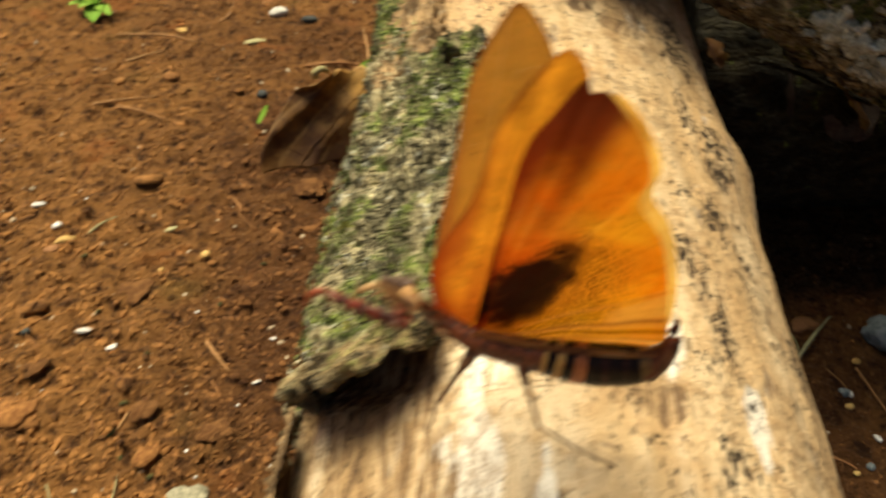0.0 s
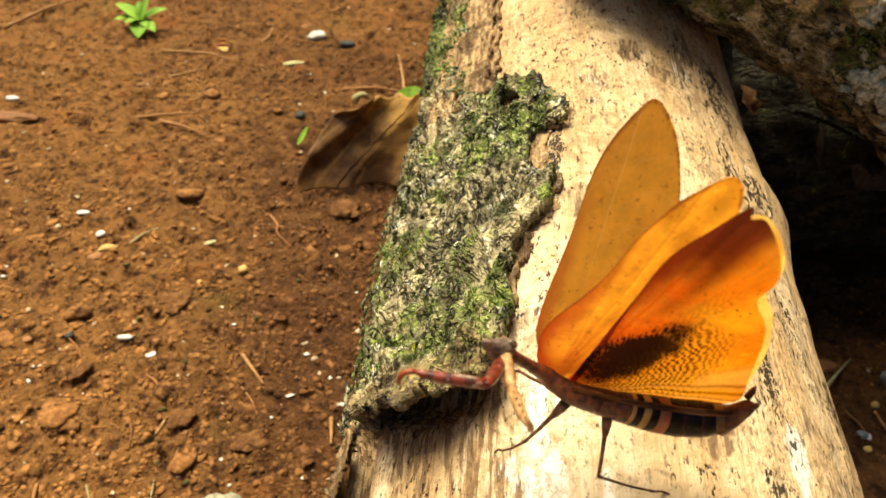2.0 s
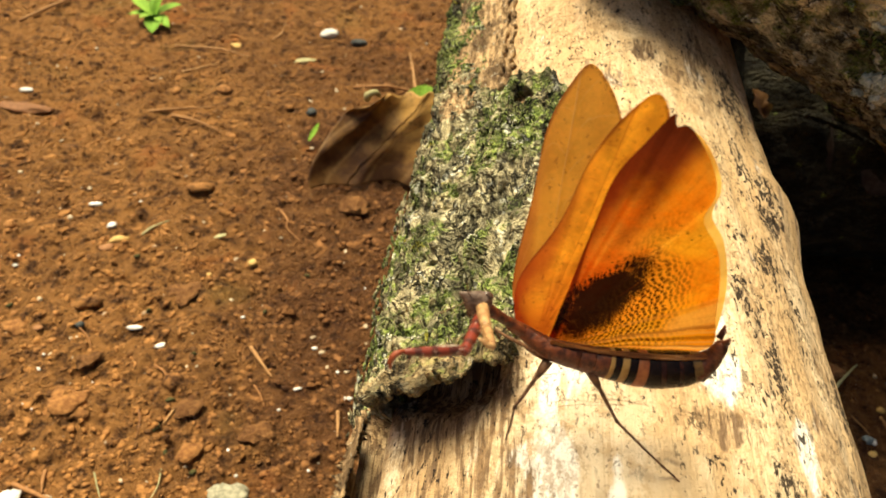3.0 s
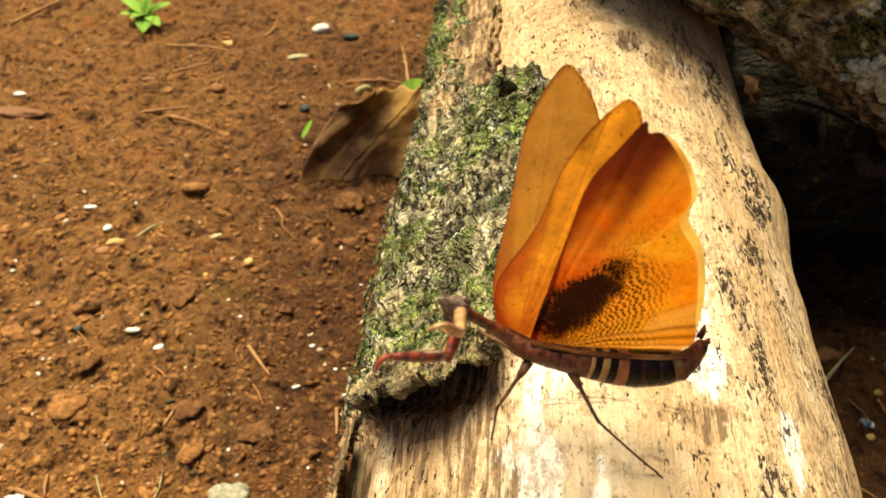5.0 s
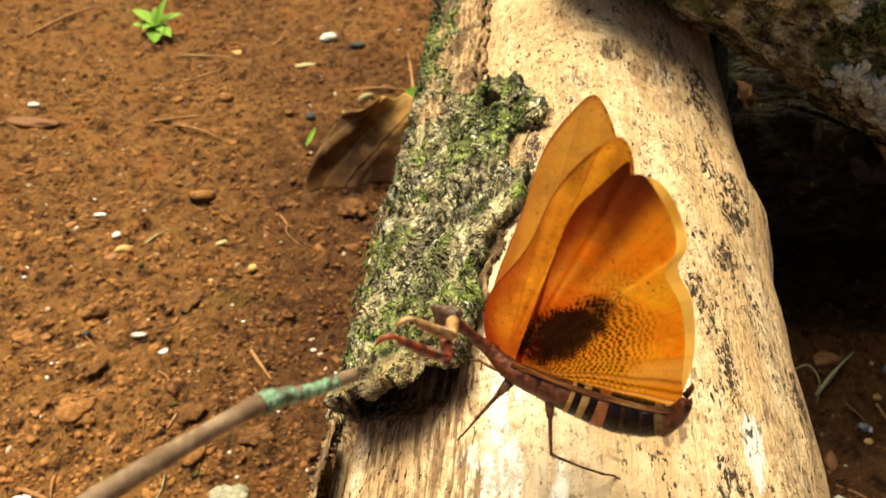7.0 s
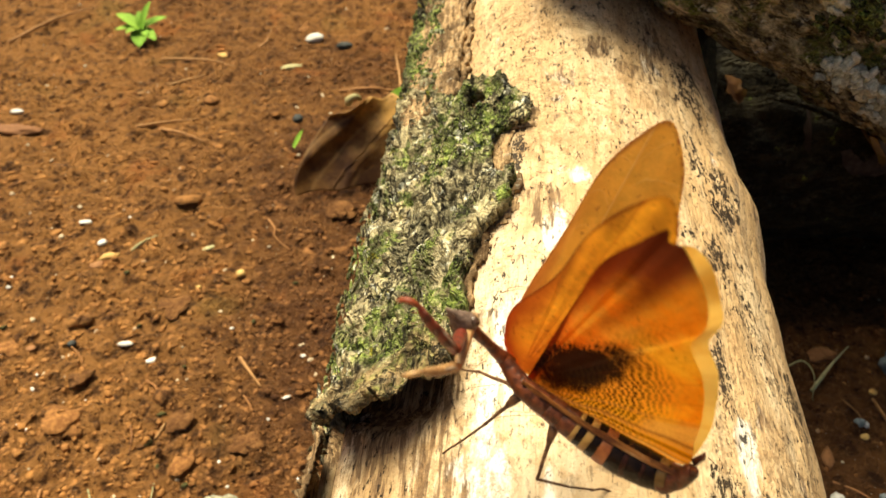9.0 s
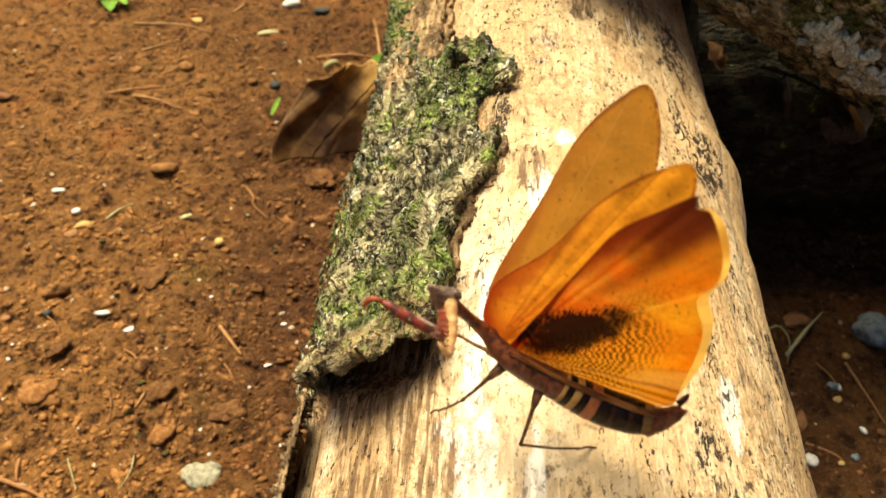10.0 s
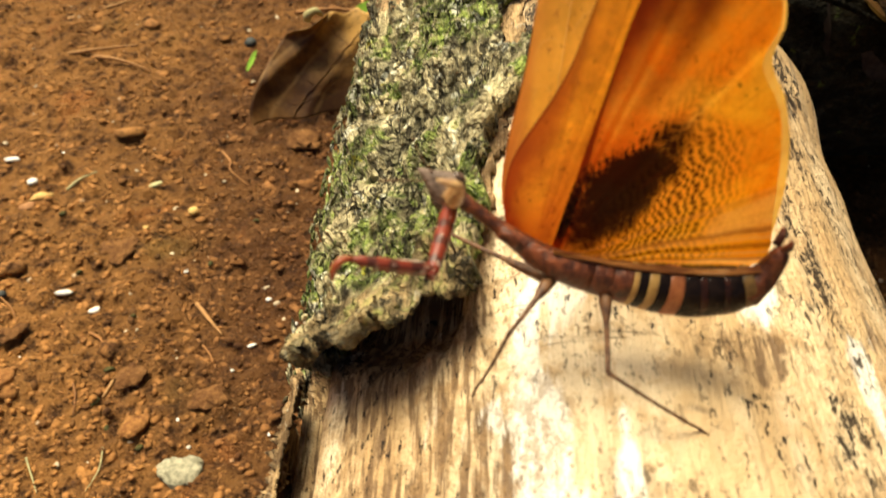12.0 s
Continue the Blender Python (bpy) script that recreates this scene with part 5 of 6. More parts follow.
def build_mantis():
    m = thing("mantis", "red-brown dead-leaf mantis with raised orange wings on the log", "insect")
    # wings, from the far pair to the near pair
    far = wing("forewing", [(-4.3, 1.2), (-6.6, 6.0), (-6.4, 12.0), (-4.3, 21.6), (-2.7, 30.9), (0.6, 37.0), (3.6, 39.8), (6.9, 37.0), (9.3, 32.0), (10.4, 25.0), (7.0, 13.1), (-0.5, 1.3)],
               (3.0, 0.60), (-2.6, -0.4), FARFORE, m, "tan leaf-like forewing", 0.10, 1.5)
    wing("hindwing", [(0.9, 1.8), (2.6, 9.7), (4.8, 23.0), (7.0, 31.0), (10.2, 36.4), (12.8, 39.6), (14.8, 40.4), (17.6, 38.2), (20.0, 34.6), (21.3, 30.9), (21.0, 26.8), (23.8, 22.4), (25.7, 16.6), (26.8, 10.0), (26.6, 3.0), (25.4, 1.5), (13.2, 0.4)],
         (1.8, 0.10), (-0.5, 1.4), FARHIND, m, "pale amber hindwing", 0.10, 0.6)
    near = wing("forewing", [(-4.3, 0.5), (-6.4, 5.6), (-6.1, 13.5), (-1.0, 24.0), (1.9, 34.5), (5.3, 40.7), (9.2, 44.9), (11.8, 42.0), (12.5, 34.3), (10.3, 21.3), (5.3, 6.1), (1.0, 0.1)],
                (3.0, 0.10), (-2.4, -0.6), FORE, m, "orange leaf-like forewing", 0.10, 1.0)
    hind = wing("hindwing", [(0.6, 1.8), (2.0, 9.7), (3.4, 23.2), (5.0, 33.3), (8.2, 39.4), (11.2, 43.9), (12.0, 42.3), (13.8, 42.2), (16.4, 39.2), (18.8, 35.3), (19.8, 31.6), (19.2, 27.2), (22.4, 22.4), (24.4, 16.2), (25.6, 8.9), (25.8, 1.5), (13.2, -1.2)],
                (1.2, 0.05), (-0.8, 0.2), HIND, m, "amber hindwing with a black blotch", 0.10, 0.6)

    # thorax and abdomen
    def barrel(name, x0, x1, profile, material, label=""):
        pts, rad = [], []
        for k in range(9):
            f = k / 8
            x = x0 + (x1 - x0) * f
            zc, r = profile(x)
            bulge = 1.0 - 0.035 * abs(2 * f - 1) ** 4
            pts.append((x * MM, (-0.6 + 1.6 * max(0.0, min(1.0, -x / 5))) * MM, zc * MM))
            rad.append(r * bulge * MM)
        part(name, tube(name, pts, rad, material, 18, 0.85), m, label)

    def belly(x):
        """Mid height and half depth of the body at x (mm)."""
        table = ((-7.5, 5.4, 0.9), (-5, 4.0, 1.25), (-2, 2.2, 1.8), (3, 0.5, 2.3), (7, -0.5, 2.6), (10, -1.1, 3.0), (14, -1.8, 3.4), (18, -2.1, 3.6), (22, -1.6, 3.4), (25.5, -0.5, 2.7))
        for (a, p, q), (b, r, t) in zip(table, table[1:]):
            if x <= b:
                f = max(0.0, (x - a) / (b - a))
                return p + (r - p) * f, q + (t - q) * f
        return table[-1][1:]
    barrel("thorax", -7.2, 4.6, belly, BODY)
    bands = [(4.4, 7.0, BODY), (6.9, 9.4, BODY), (9.3, 10.1, CREAM), (10.0, 11.3, BLACK), (11.2, 12.5, CREAM), (12.4, 13.9, BLACK), (13.8, 15.9, ORANGE), (15.8, 18.3, BLACK), (18.2, 19.2, MAROON), (19.1, 21.3, BLACK), (21.2, 22.1, MAROON), (22.0, 23.9, BLACK), (23.8, 25.2, OLIVE)]
    for a, b, material in bands:
        barrel("abdomen_segment", a, b, belly, material)
    tip = curve_points([(24.4 * MM, -0.6 * MM, -1.2 * MM), (26.0 * MM, -0.6 * MM, 0.6 * MM), (26.9 * MM, -0.6 * MM, 3.0 * MM), (27.2 * MM, -0.8 * MM, 5.4 * MM)], 10)
    part("abdomen_tip", tube("abdomen_tip", tip, [k * MM for k in (2.7, 2.5, 2.2, 2.0, 1.8, 1.6, 1.45, 1.35, 1.25, 1.1, 0.5)], BODY, 12), m)
    for s in (-1, 1):
        part("cercus", tube("cercus", [(27.0 * MM, s * 0.6 * MM, 4.8 * MM), (27.6 * MM, s * 1.3 * MM, 6.0 * MM), (27.6 * MM, s * 1.5 * MM, 7.0 * MM)], [0.6 * MM, 0.5 * MM, 0.2 * MM], BODY, 8), m)
    # the pleated rear margin of the wing that lies along the back
    verts, cols = [], 13
    for i in range(41):
        x = -0.5 + 26.0 * i / 40
        zc, r = belly(x)
        for j in range(cols):
            t = 0.34 * j / (cols - 1)
            y = -0.6 - 0.90 * r * t
            z = zc + r * math.sqrt(1 - t * t) + 0.22 + (0.22 if j % 2 else -0.10) * min(1.0, i / 8) + 0.15 * math.sin(x * 0.5 + j)
            verts.append((x * MM, (y - (0.18 if j % 2 else 0.0)) * MM, z * MM))
    part("wing_fold", mesh_of("wing_fold", verts, grid_faces(41, cols), FOLD), m, "brown pleated margin of the wing")

    # neck shield and head, built along +y from the neck joint
    pro = thing_part("prothorax", m)
    shield = tube("shield", [(0, -0.0016, 0), (0, 0.001, 0), (0, 0.004, 0), (0, 0.0070, 0), (0, 0.0092, 0), (0, 0.0102, 0)], [1.35 * MM, 1.15 * MM, 0.85 * MM, 0.95 * MM, 1.15 * MM, 0.7 * MM], BODY, 12)
    part("shield", shield, pro)
    skull = bpy.data.meshes.new("head")
    bm = bmesh.new()
    bmesh.ops.create_icosphere(bm, subdivisions=3, radius=1)
    for v in bm.verts:
        f = (v.co.y + 1) / 2
        w = (1.0 - 0.62 * f ** 1.7) * (0.62 + 0.38 * math.sin(math.pi * min(1.0, 0.22 + f)))
        v.co = Vector((v.co.x * 2.7 * w, 8.2 + 6.8 * f, v.co.z * 2.0 * w + 0.5 * f)) * MM
    bm.to_mesh(skull)
    bm.free()
    skull.materials.append(HEADM)
    skull.polygons.foreach_set("use_smooth", [True] * len(skull.polygons))
    part("head", skull, pro, "grey-brown triangular head")
    for s in (-1, 1):
        e = part("eye", lump("eye", (0.75 * MM, 1.0 * MM, 0.85 * MM), EYE, 3, 0.03), pro)
        e.matrix_local = pose(s * 1.95 * MM, 10.4 * MM, -0.5 * MM)
        part("antenna", tube("antenna", curve_points([(s * 0.6 * MM, 13.2 * MM, 1.0 * MM), (s * 1.6 * MM, 15.5 * MM, 3.0 * MM), (s * 3.2 * MM, 18.0 * MM, 4.6 * MM)], 8), [0.09 * MM] * 9, LEGM, 5), pro)

    # front legs: coxa with upper arm, then the folded claw
    arms = {}
    for side, mats in (("near", (ARM, ARM)), ("off", (PALEARM, PALEARM))):
        k = 1.0 if side == "near" else 0.84
        up = part("foreleg_femur", tube("foreleg_femur", [(0, 0, 0), (0, 0.003 * k, 0.0003), (0, 0.0075 * k, 0.0002), (0, 0.0115 * k, 0), (0, 0.0128 * k, 0)], [0.8 * MM, 1.05 * MM, 1.0 * MM, 0.8 * MM, 0.55 * MM], mats[0], 10), m)
        lowbm = tube("foreleg_tibia", [(0, 0, 0), (0, 0.002 * k, 0), (0, 0.006 * k, 0.0002), (0, 0.0088 * k, 0), (0, 0.0102 * k, -0.0002)], [0.7 * MM, 0.85 * MM, 0.78 * MM, 0.55 * MM, 0.22 * MM], mats[1], 10)
        low = part("foreleg_tibia", lowbm, m)
        for q in range(5):
            part("spine", tube("spine", [(-0.6 * MM, (2 + 1.6 * q) * k * MM, 0), (-1.5 * MM, (2.6 + 1.6 * q) * k * MM, 0.1 * MM)], [0.20 * MM, 0.04 * MM], mats[0], 5), low)
        ridge = [(0.74 * MM - 0.02 * MM * q * q, (1.2 + 1.3 * q) * k * MM, 0.12 * MM) for q in range(7)]
        part("dorsal_ridge", tube("dorsal_ridge", ridge, [0.14 * MM, 0.24 * MM, 0.24 * MM, 0.22 * MM, 0.20 * MM, 0.17 * MM, 0.08 * MM], RIDGE, 6), low, "pale edge along the foreleg")
        hook = curve_points([(0.1 * MM, 9.6 * k * MM, 0), (-0.3 * MM, 10.9 * k * MM, 0), (-1.5 * MM, 11.4 * k * MM, 0), (-2.7 * MM, 11.2 * k * MM, 0)], 9)
        part("foreleg_tarsus", tube("foreleg_tarsus", hook, [0.30 * MM, 0.38 * MM, 0.42 * MM, 0.45 * MM, 0.47 * MM, 0.45 * MM, 0.40 * MM, 0.33 * MM, 0.24 * MM, 0.10 * MM], HOOK if side == "near" else PALEARM, 8), low, "hanging hooked tarsus")
        arms[side] = (up, low)

    # walking legs
    legs = []
    for femur, tibia in LEG_SIZES:
        f = part("leg_femur", tube("leg_femur", [(0, 0, 0), (0, femur * 0.16, 0.0001), (0, femur * 0.30, 0.0002), (0, femur * 0.38, 0.0001), (0, femur * 0.7, 0.0002), (0, femur * 0.95, 0), (0, femur, 0)], [0.95 * MM, 0.82 * MM, 0.58 * MM, 0.38 * MM, 0.32 * MM, 0.27 * MM, 0.36 * MM], LEGM, 9), m)
        t = part("leg_tibia", tube("leg_tibia", [(0, 0, 0), (0, tibia * 0.06, 0.0001), (0, tibia * 0.4, 0.0004), (0, tibia * 0.66, 0.0002), (0, tibia * 0.70, 0.0002), (0, tibia * 0.76, 0.0001)], [0.34 * MM, 0.25 * MM, 0.21 * MM, 0.20 * MM, 0.28 * MM, 0.17 * MM], LEGM, 8), m)
        tarsus = [(0, tibia * (0.75 + 0.25 * q / 6), 0.0001 - 0.0004 * math.sin(math.pi * q / 6)) for q in range(7)]
        part("tarsus", tube("tarsus", tarsus, [(0.16 + (0.07 if q % 2 else 0.0)) * MM for q in range(7)], LEGM, 7), t)
        legs.append((f, t))
    return m, pro, arms, legs


def thing_part(name, parent):
    ob = new(name)
    ob.parent = parent
    return ob


# joints on the body, feet on the log (m), and the way in which each knee bends
LEG_SIZES = [(0.0096, 0.0206), (0.0104, 0.0186), (0.0170, 0.0150), (0.0170, 0.0180)]
LEG_JOINTS = [Vector((-0.4, -1.2, -0.4)) * MM, Vector((6.6, -1.6, -1.6)) * MM, Vector((-0.2, 1.6, -2.6)) * MM, Vector((7.4, 1.8, -2.6)) * MM]
FEET = [Vector((0.0118, 0.0861, 0.1702)), Vector((0.0423, 0.0765, 0.1748)), Vector((0.0120, 0.1060, 0.1720)), Vector((0.0440, 0.1100, 0.1780))]
BENDS = [Vector((-0.55, -0.83, 0.08)), Vector((-0.70, -0.30, 0.30)), Vector((-1.0, 0.6, 0.4)), Vector((-0.2, 0.7, 0.5))]

# ---- the stick that pokes at the mantis ----
def build_stick():
    """A thin twig, its tip at the origin, running back along -y."""
    stick = thing("stick", "thin grey-brown twig with blue-green lichen near its tip", "twig")
    ctrl = [(0, 0, 0), (0.0003, -0.010, 0.0018), (0, -0.0215, 0.0042), (0.0004, -0.045, 0.0028), (-0.0004, -0.062, -0.0012), (0.0008, -0.095, -0.0062), (-0.0005, -0.14, -0.012), (0.001, -0.22, -0.024)]
    pts = curve_points(ctrl, 70)
    rad = []
    for p in pts:
        d = -p.y
        r = 0.0011 + 0.0062 * d if d < 0.06 else 0.00147 + 0.002 * (d - 0.06)
        r += 0.0005 * math.exp(-((d - 0.0575) / 0.003) ** 2) + 0.0004 * math.exp(-((d - 0.019) / 0.003) ** 2)
        r *= 1 + 0.10 * noise.noise(Vector((d * 310, 2.2, 0.4)))
        rad.append(r if d > 0.0008 else 0.0008)
    cut, end = 5, 19
    part("tip", tube("tip", pts[:cut + 1], rad[:cut + 1], TWIG, 12), stick, "broken brown tip of the twig")
    part("lichen_sleeve", tube("lichen_sleeve", pts[cut:end + 1], [r * (1.03 + 0.14 * noise.noise(Vector((k * 1.9, 0.3, 0.7)))) for k, r in enumerate(rad[cut:end + 1])], TIP, 12), stick, "blue-green lichen crust on the twig")
    part("shaft", tube("shaft", pts[end:], [r * 1.01 for r in rad[end:]], TWIG, 12), stick)
    part("knot", lump("knot", (0.0036, 0.0062, 0.0026), SCAR, 5, 0.6), stick, "pale broken knot on the twig").matrix_local = pose(0.0006, -0.118, -0.0105)
    part("scar", lump("scar", (0.0010, 0.0017, 0.0007), SCAR, 2, 0.6), stick).matrix_local = pose(-0.0002, -0.0575, 0.0006)
    return stick


build_ground()
build_log()
build_dark_log()
build_filler_log()
build_dead_leaf()
MANTIS, PROTHORAX, ARMS, LEGS = build_mantis()
STICK = build_stick()
build_litter()
build_sprout()
build_shade_litter()
build_crumbs()

# ---- what moves ----
# body: seconds, place in mm, turns in degrees
BODY_ROWS = [
    (0, 19.11, 83.80, 197.32, 3.4, -1.5, -6.4), (0.5, 16.87, 88.63, 198.26, -1.8, -0.3, -7.3), (1, 15.60, 89.73, 198.56, -1.8, -1.8, -4.1),
    (1.5, 18.26, 84.93, 197.54, 2.1, -0.3, -3.4), (2, 21.80, 81.16, 195.59, 9.3, 4.5, -1.4), (2.5, 18.32, 84.29, 196.34, 1.7, -0.1, -2.5),
    (3, 16.70, 86.12, 196.09, -2.1, -0.8, 1.2), (5, 16.87, 86.29, 196.14, -0.6, -0.6, 0.4), (5.5, 17.15, 86.63, 195.97, -0.9, -1.0, -0.7),
    (6, 15.55, 86.52, 197.62, -2.7, -2.7, 2.2), (6.5, 19.33, 84.16, 196.67, -1.6, -1.5, -9.1), (7, 21.20, 81.67, 197.25, -0.8, 0.0, -14.8),
    (7.2, 22.20, 81.80, 196.90, -2.0, -1.0, -11.0), (8.8, 23.79, 86.24, 195.38, 0.1, -1.9, -35.0),
    (9, 25.59, 81.35, 197.13, 5.9, 6.0, -29.8), (9.5, 24.85, 78.31, 196.67, 6.4, 10.2, -19.0), (10, 24.51, 80.23, 195.44, 5.4, 11.9, -15.5),
    (10.5, 20.77, 87.54, 195.06, -12.5, 3.7, -9.2), (11, 20.45, 87.92, 195.33, -9.8, 6.5, 2.6), (11.5, 20.6, 90.0, 192.6, -9.0, 4.0, 0.6),
    (12, 21.43, 91.10, 191.05, -8.7, 1.4, -2.1),
]
# top of the head, elbow and claw of the near front leg, in the body's space (mm)
HEAD_ROWS = [
    (0, -12.8, -2.3, 17.4), (0.5, -13.9, -2.8, 16.5), (1, -14.8, -1.7, 16.1),
    (1.5, -15.3, -0.8, 15.8), (2, -16.8, -0.3, 14.5), (2.5, -16.1, -1.2, 15.1),
    (3, -16.5, -0.9, 14.6), (5, -16.6, -0.9, 14.5), (5.5, -16.6, -0.4, 14.6),
    (6, -15.8, -1.7, 15.2), (6.5, -15.4, -2.8, 15.3), (7, -14.5, -2.7, 16.1),
    (9, -14.6, -2.4, 16.1), (9.5, -15.5, -1.3, 15.6), (10, -16.5, -1.2, 14.6),
    (10.5, -16.6, -3.0, 13.9), (11, -17.2, 0.6, 14.0), (11.5, -17.5, 5.9, 12.4),
    (12, -18.0, 4.3, 12.3),
]
ELBOW_ROWS = [
    (0, -7.6, -11.5, 18.7), (0.5, -11.7, -13.6, 13.9), (1, -13.2, -12.9, 12.9),
    (1.5, -13.6, -11.4, 16.2), (2, -15.5, -9.6, 17.6), (2.5, -14.6, -12.1, 14.3),
    (3, -14.6, -12.2, 13.1), (5, -13.6, -12.3, 13.5), (5.5, -11.5, -12.0, 13.6),
    (6, -10.7, -13.0, 12.9), (6.5, -8.8, -13.1, 14.6), (7, -7.9, -12.7, 15.6),
    (9, -7.7, -10.3, 19.3), (9.5, -10.1, -10.1, 18.9), (10, -10.8, -10.8, 17.4),
    (10.5, -12.1, -13.9, 8.3), (11, -15.6, -11.3, 9.0), (11.5, -15.0, -8.1, 11.5),
    (12, -15.1, -9.1, 6.8),
]
CLAW_ROWS = [
    (0, -18.3, -10.6, 23.6), (0.5, -21.0, -16.3, 20.6), (1, -23.3, -14.8, 18.7),
    (1.5, -23.0, -16.2, 21.4), (2, -27.3, -9.5, 18.5), (2.5, -25.8, -14.9, 16.8),
    (3, -25.1, -16.4, 16.4), (5, -23.0, -17.1, 18.7), (5.5, -19.3, -18.1, 20.0),
    (6, -18.7, -19.9, 18.3), (6.5, -15.1, -20.9, 20.8), (7, -15.2, -17.5, 23.6),
    (9, -13.9, -12.1, 29.3), (9.5, -21.6, -9.4, 21.5), (10, -22.4, -10.1, 19.5),
    (10.5, -22.4, -17.3, 13.0), (11, -25.6, -14.6, 14.4), (11.5, -26.3, -8.8, 14.9),
    (12, -25.2, -13.1, 11.3),
]
# elbow and claw of the other front leg (mm)
OFF_ELBOW_ROWS = [
    (0, -6.9, -7.5, 16.9), (0.5, -9.6, -9.2, 14.3), (1, -10.4, -8.5, 13.9),
    (1.5, -10.5, -6.7, 16.4), (2, -11.4, -7.5, 13.2), (2.5, -11.2, -7.7, 14.5),
    (3, -11.7, -7.9, 13.4), (5, -12.1, -7.9, 13.5), (5.5, -9.8, -7.6, 12.4),
    (6, -9.7, -8.0, 14.3), (6.5, -10.8, -8.4, 15.4), (7, -8.5, -8.2, 15.5),
    (9, -7.9, -8.8, 12.5), (9.5, -10.2, -6.6, 16.8), (10, -10.3, -7.1, 15.1),
    (10.5, -10.7, -9.4, 11.9), (11, -13.1, -6.9, 13.0), (11.5, -13.1, -2.0, 15.1),
    (12, -13.2, -4.4, 12.7),
]
OFF_CLAW_ROWS = [
    (0, -10.7, -11.0, 25.5), (0.5, -11.6, -13.4, 23.1), (1, -12.1, -12.9, 22.7),
    (1.5, -8.8, -15.3, 21.3), (2, -9.1, -16.2, 17.7), (2.5, -10.0, -16.3, 19.5),
    (3, -10.9, -16.7, 18.2), (5, -14.4, -13.3, 21.5), (5.5, -16.2, -11.4, 19.0),
    (6, -14.1, -12.8, 21.9), (6.5, -14.6, -13.7, 22.9), (7, -14.0, -12.8, 22.6),
    (9, -10.8, -16.2, 18.6), (9.5, -8.3, -15.0, 21.8), (10, -9.0, -15.6, 20.2),
    (10.5, -9.0, -15.4, 19.8), (11, -13.2, -13.7, 20.4), (11.5, -13.2, -6.0, 24.3),
    (12, -12.3, -11.6, 19.5),
]
# the stick: seconds, its tip and a point further back (mm)
STICK_ROWS = [
    (0, -90.0, -60.0, 200.0, -110.0, -95.0, 215.0), (5.4, -80.0, -40.0, 200.0, -100.0, -75.0, 215.0), (5.8, -8.9, 52.3, 188.0, -24.3, 25.7, 204.0),
    (6, 14.3, 77.2, 207.7, -11.3, 49.5, 214.9), (6.1, 11.4, 90.0, 218.3, -38.5, 42.0, 221.9), (6.2, 17.5, 97.6, 225.3, -42.5, 47.0, 225.9),
    (6.3, 12.7, 100.6, 226.7, -43.2, 52.3, 228.1), (6.4, 11.7, 96.7, 218.8, -41.8, 46.7, 220.9), (6.5, 4.2, 92.5, 211.9, -41.2, 45.3, 217.6),
    (6.6, -1.7, 88.5, 208.8, -40.1, 43.8, 216.4), (6.7, -0.5, 85.3, 205.6, -31.7, 46.5, 213.0), (6.8, 0.0, 80.8, 201.8, -29.4, 47.4, 212.7),
    (6.9, -1.1, 80.8, 202.3, -28.8, 47.8, 213.0), (7, -4.8, 77.7, 200.7, -26.7, 48.6, 212.8), (7.1, -4.9, 76.7, 199.4, -25.4, 48.9, 211.9),
    (7.2, -1.9, 77.1, 198.6, -23.2, 49.5, 210.8), (7.6, -20.0, 55.0, 195.0, -45.0, 25.0, 208.0), (8.0, -60.0, 5.0, 195.0, -85.0, -25.0, 210.0),
    (8.5, -90.0, -60.0, 200.0, -110.0, -95.0, 215.0), (12, -90.0, -60.0, 200.0, -110.0, -95.0, 215.0),
]


def aim(at, to, up=Vector((0, -1, 0.4))):
    """A pose at a point whose y points to another."""
    y = (to - at).normalized()
    x = y.cross(up).normalized()
    m = Matrix((x, y, x.cross(y))).transposed().to_4x4()
    m.translation = at
    return m


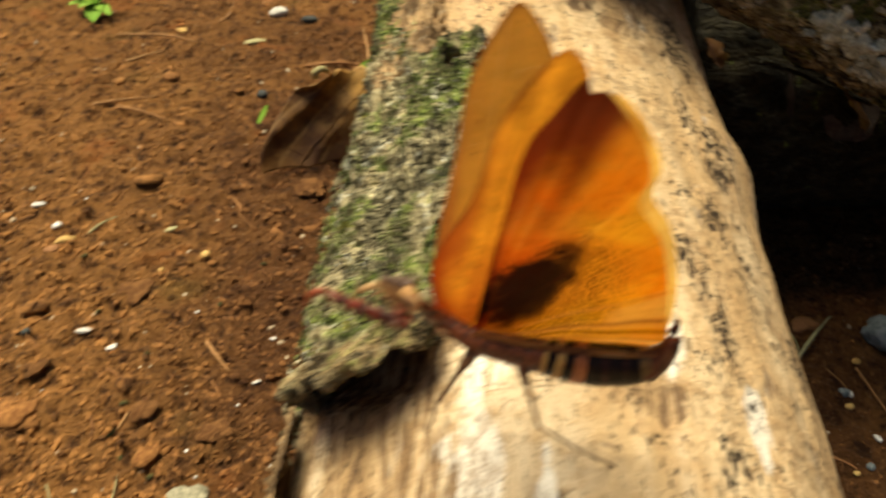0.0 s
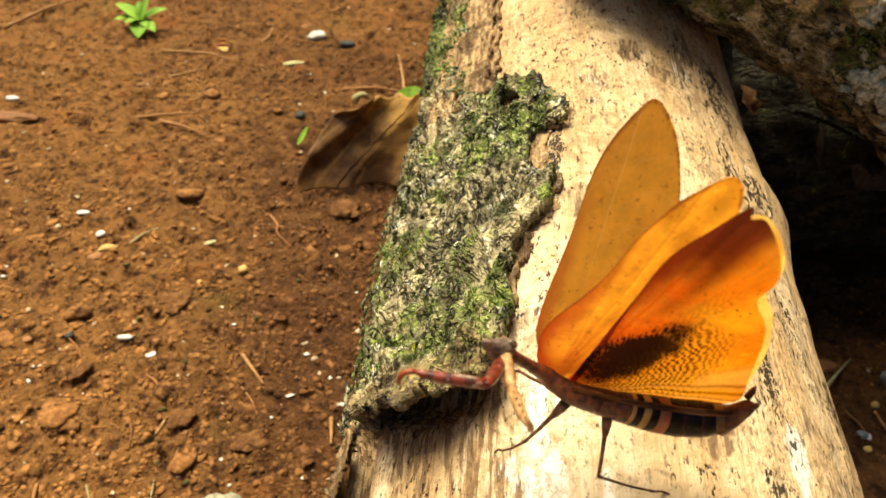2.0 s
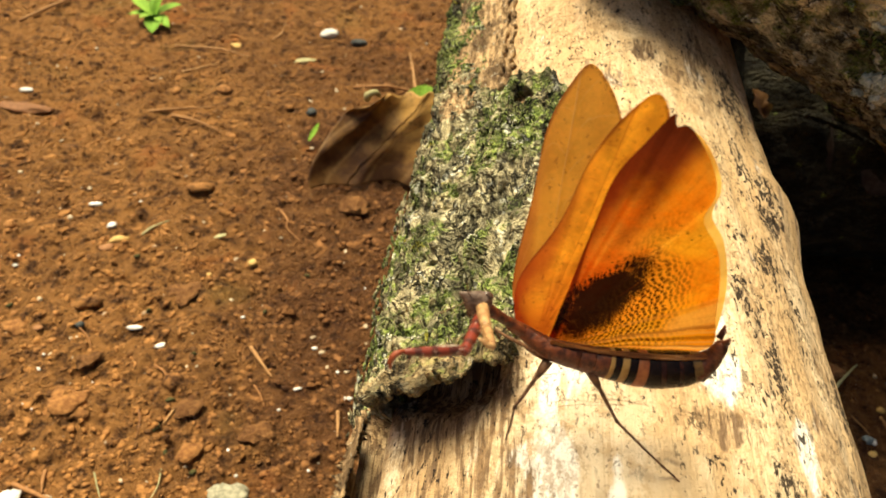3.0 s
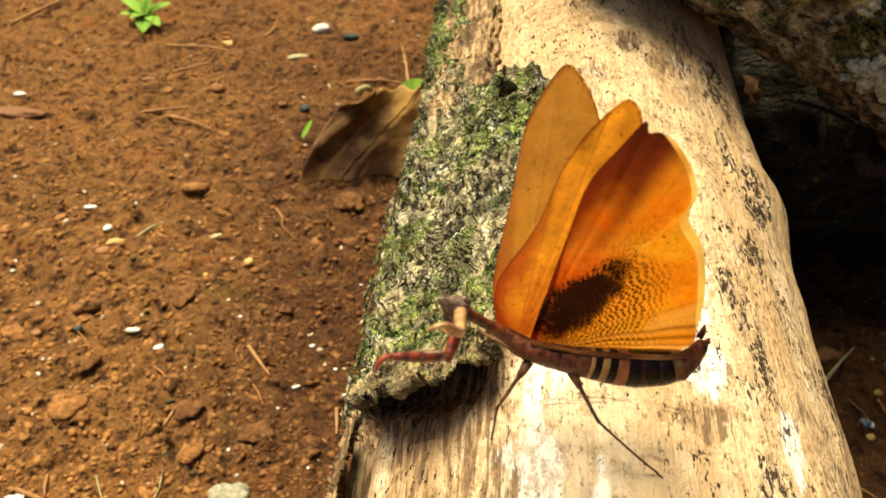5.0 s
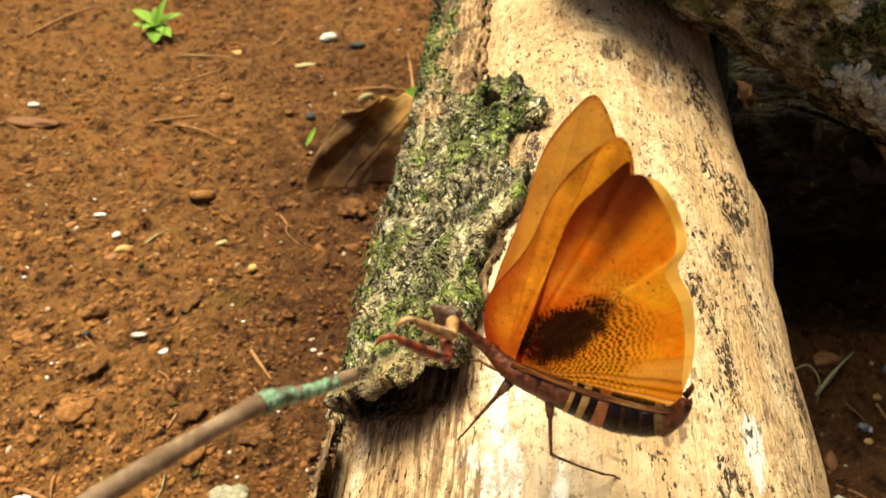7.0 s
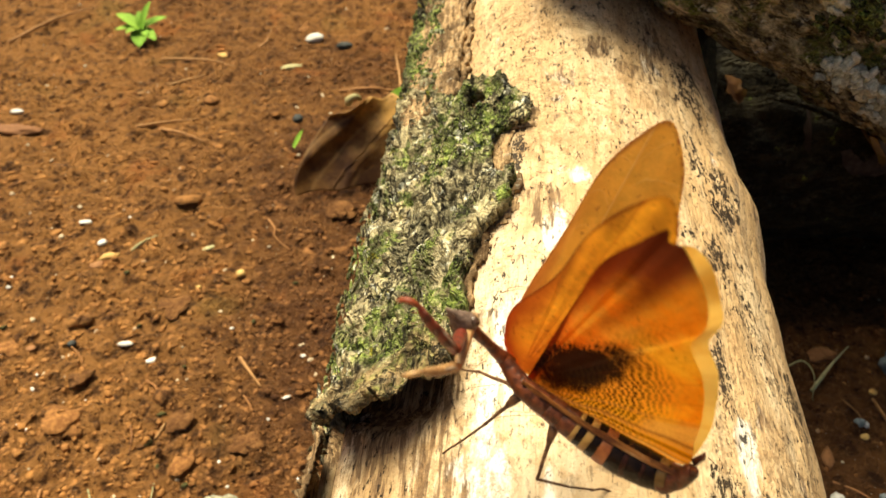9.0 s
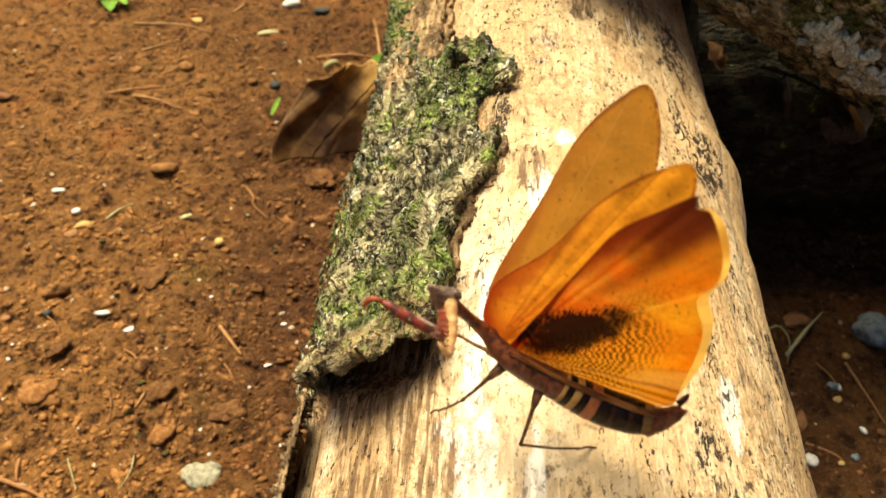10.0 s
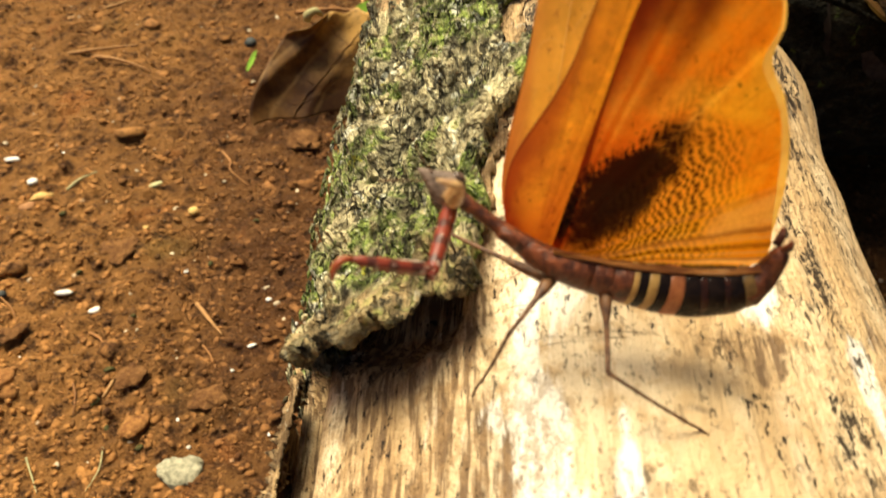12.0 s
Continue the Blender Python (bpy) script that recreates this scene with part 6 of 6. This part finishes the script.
def knee_of(hip, foot, femur, tibia, bend):
    """The knee of a leg between hip and foot."""
    d = foot - hip
    length = max(min(d.length, (femur + tibia) * 0.995), abs(femur - tibia) * 1.02)
    along = (femur ** 2 - tibia ** 2 + length ** 2) / (2 * length)
    out = math.sqrt(max(femur ** 2 - along ** 2, 1e-10))
    ahead = d.normalized()
    side = (bend - ahead * bend.dot(ahead)).normalized()
    return hip + ahead * along + side * out


def motions():
    bodies = [(t, pose(x * MM, y * MM, z * MM, rx, ry, rz)) for t, x, y, z, rx, ry, rz in BODY_ROWS]
    walk(MANTIS, bodies)
    heads = {t: Vector(p) * MM for t, *p in HEAD_ROWS}
    elbows = {t: Vector(p) * MM for t, *p in ELBOW_ROWS}
    claws = {t: Vector(p) * MM for t, *p in CLAW_ROWS}
    off_elbows = {t: Vector(p) * MM for t, *p in OFF_ELBOW_ROWS}
    off_claws = {t: Vector(p) * MM for t, *p in OFF_CLAW_ROWS}
    walk(PROTHORAX, [(t, aim(NECK, p)) for t, p in heads.items()])
    upper, lower, off_upper, off_lower = [], [], [], []
    for t, head in heads.items():
        shoulder = NECK + (head - NECK) * 0.62 + Vector((0, -0.0008, -0.0006))
        upper.append((t, aim(shoulder, elbows[t])))
        lower.append((t, aim(elbows[t], claws[t])))
        far = shoulder + Vector((0, 0.003, 0))
        off_upper.append((t, aim(far, off_elbows[t])))
        off_lower.append((t, aim(off_elbows[t], off_claws[t])))
    for ob, rows in zip((*ARMS["near"], *ARMS["off"]), (upper, lower, off_upper, off_lower)):
        walk(ob, rows)
    for (femur, tibia), (a, b), hip, foot, bend in zip(LEGS, LEG_SIZES, LEG_JOINTS, FEET, BENDS):
        thigh, shin = [], []
        for t, m in bodies:
            back = m.inverted()
            ground = back @ foot
            knee = knee_of(hip, ground, a, b, back.to_3x3() @ bend)
            thigh.append((t, aim(hip, knee)))
            shin.append((t, aim(knee, ground)))
        walk(femur, thigh)
        walk(tibia, shin)
    walk(STICK, [(t, aim(Vector((x, y, z)) * MM, Vector((2 * x - u, 2 * y - v, 2 * z - w)) * MM, Vector((0, 0, 1)))) for t, x, y, z, u, v, w in STICK_ROWS])


motions()
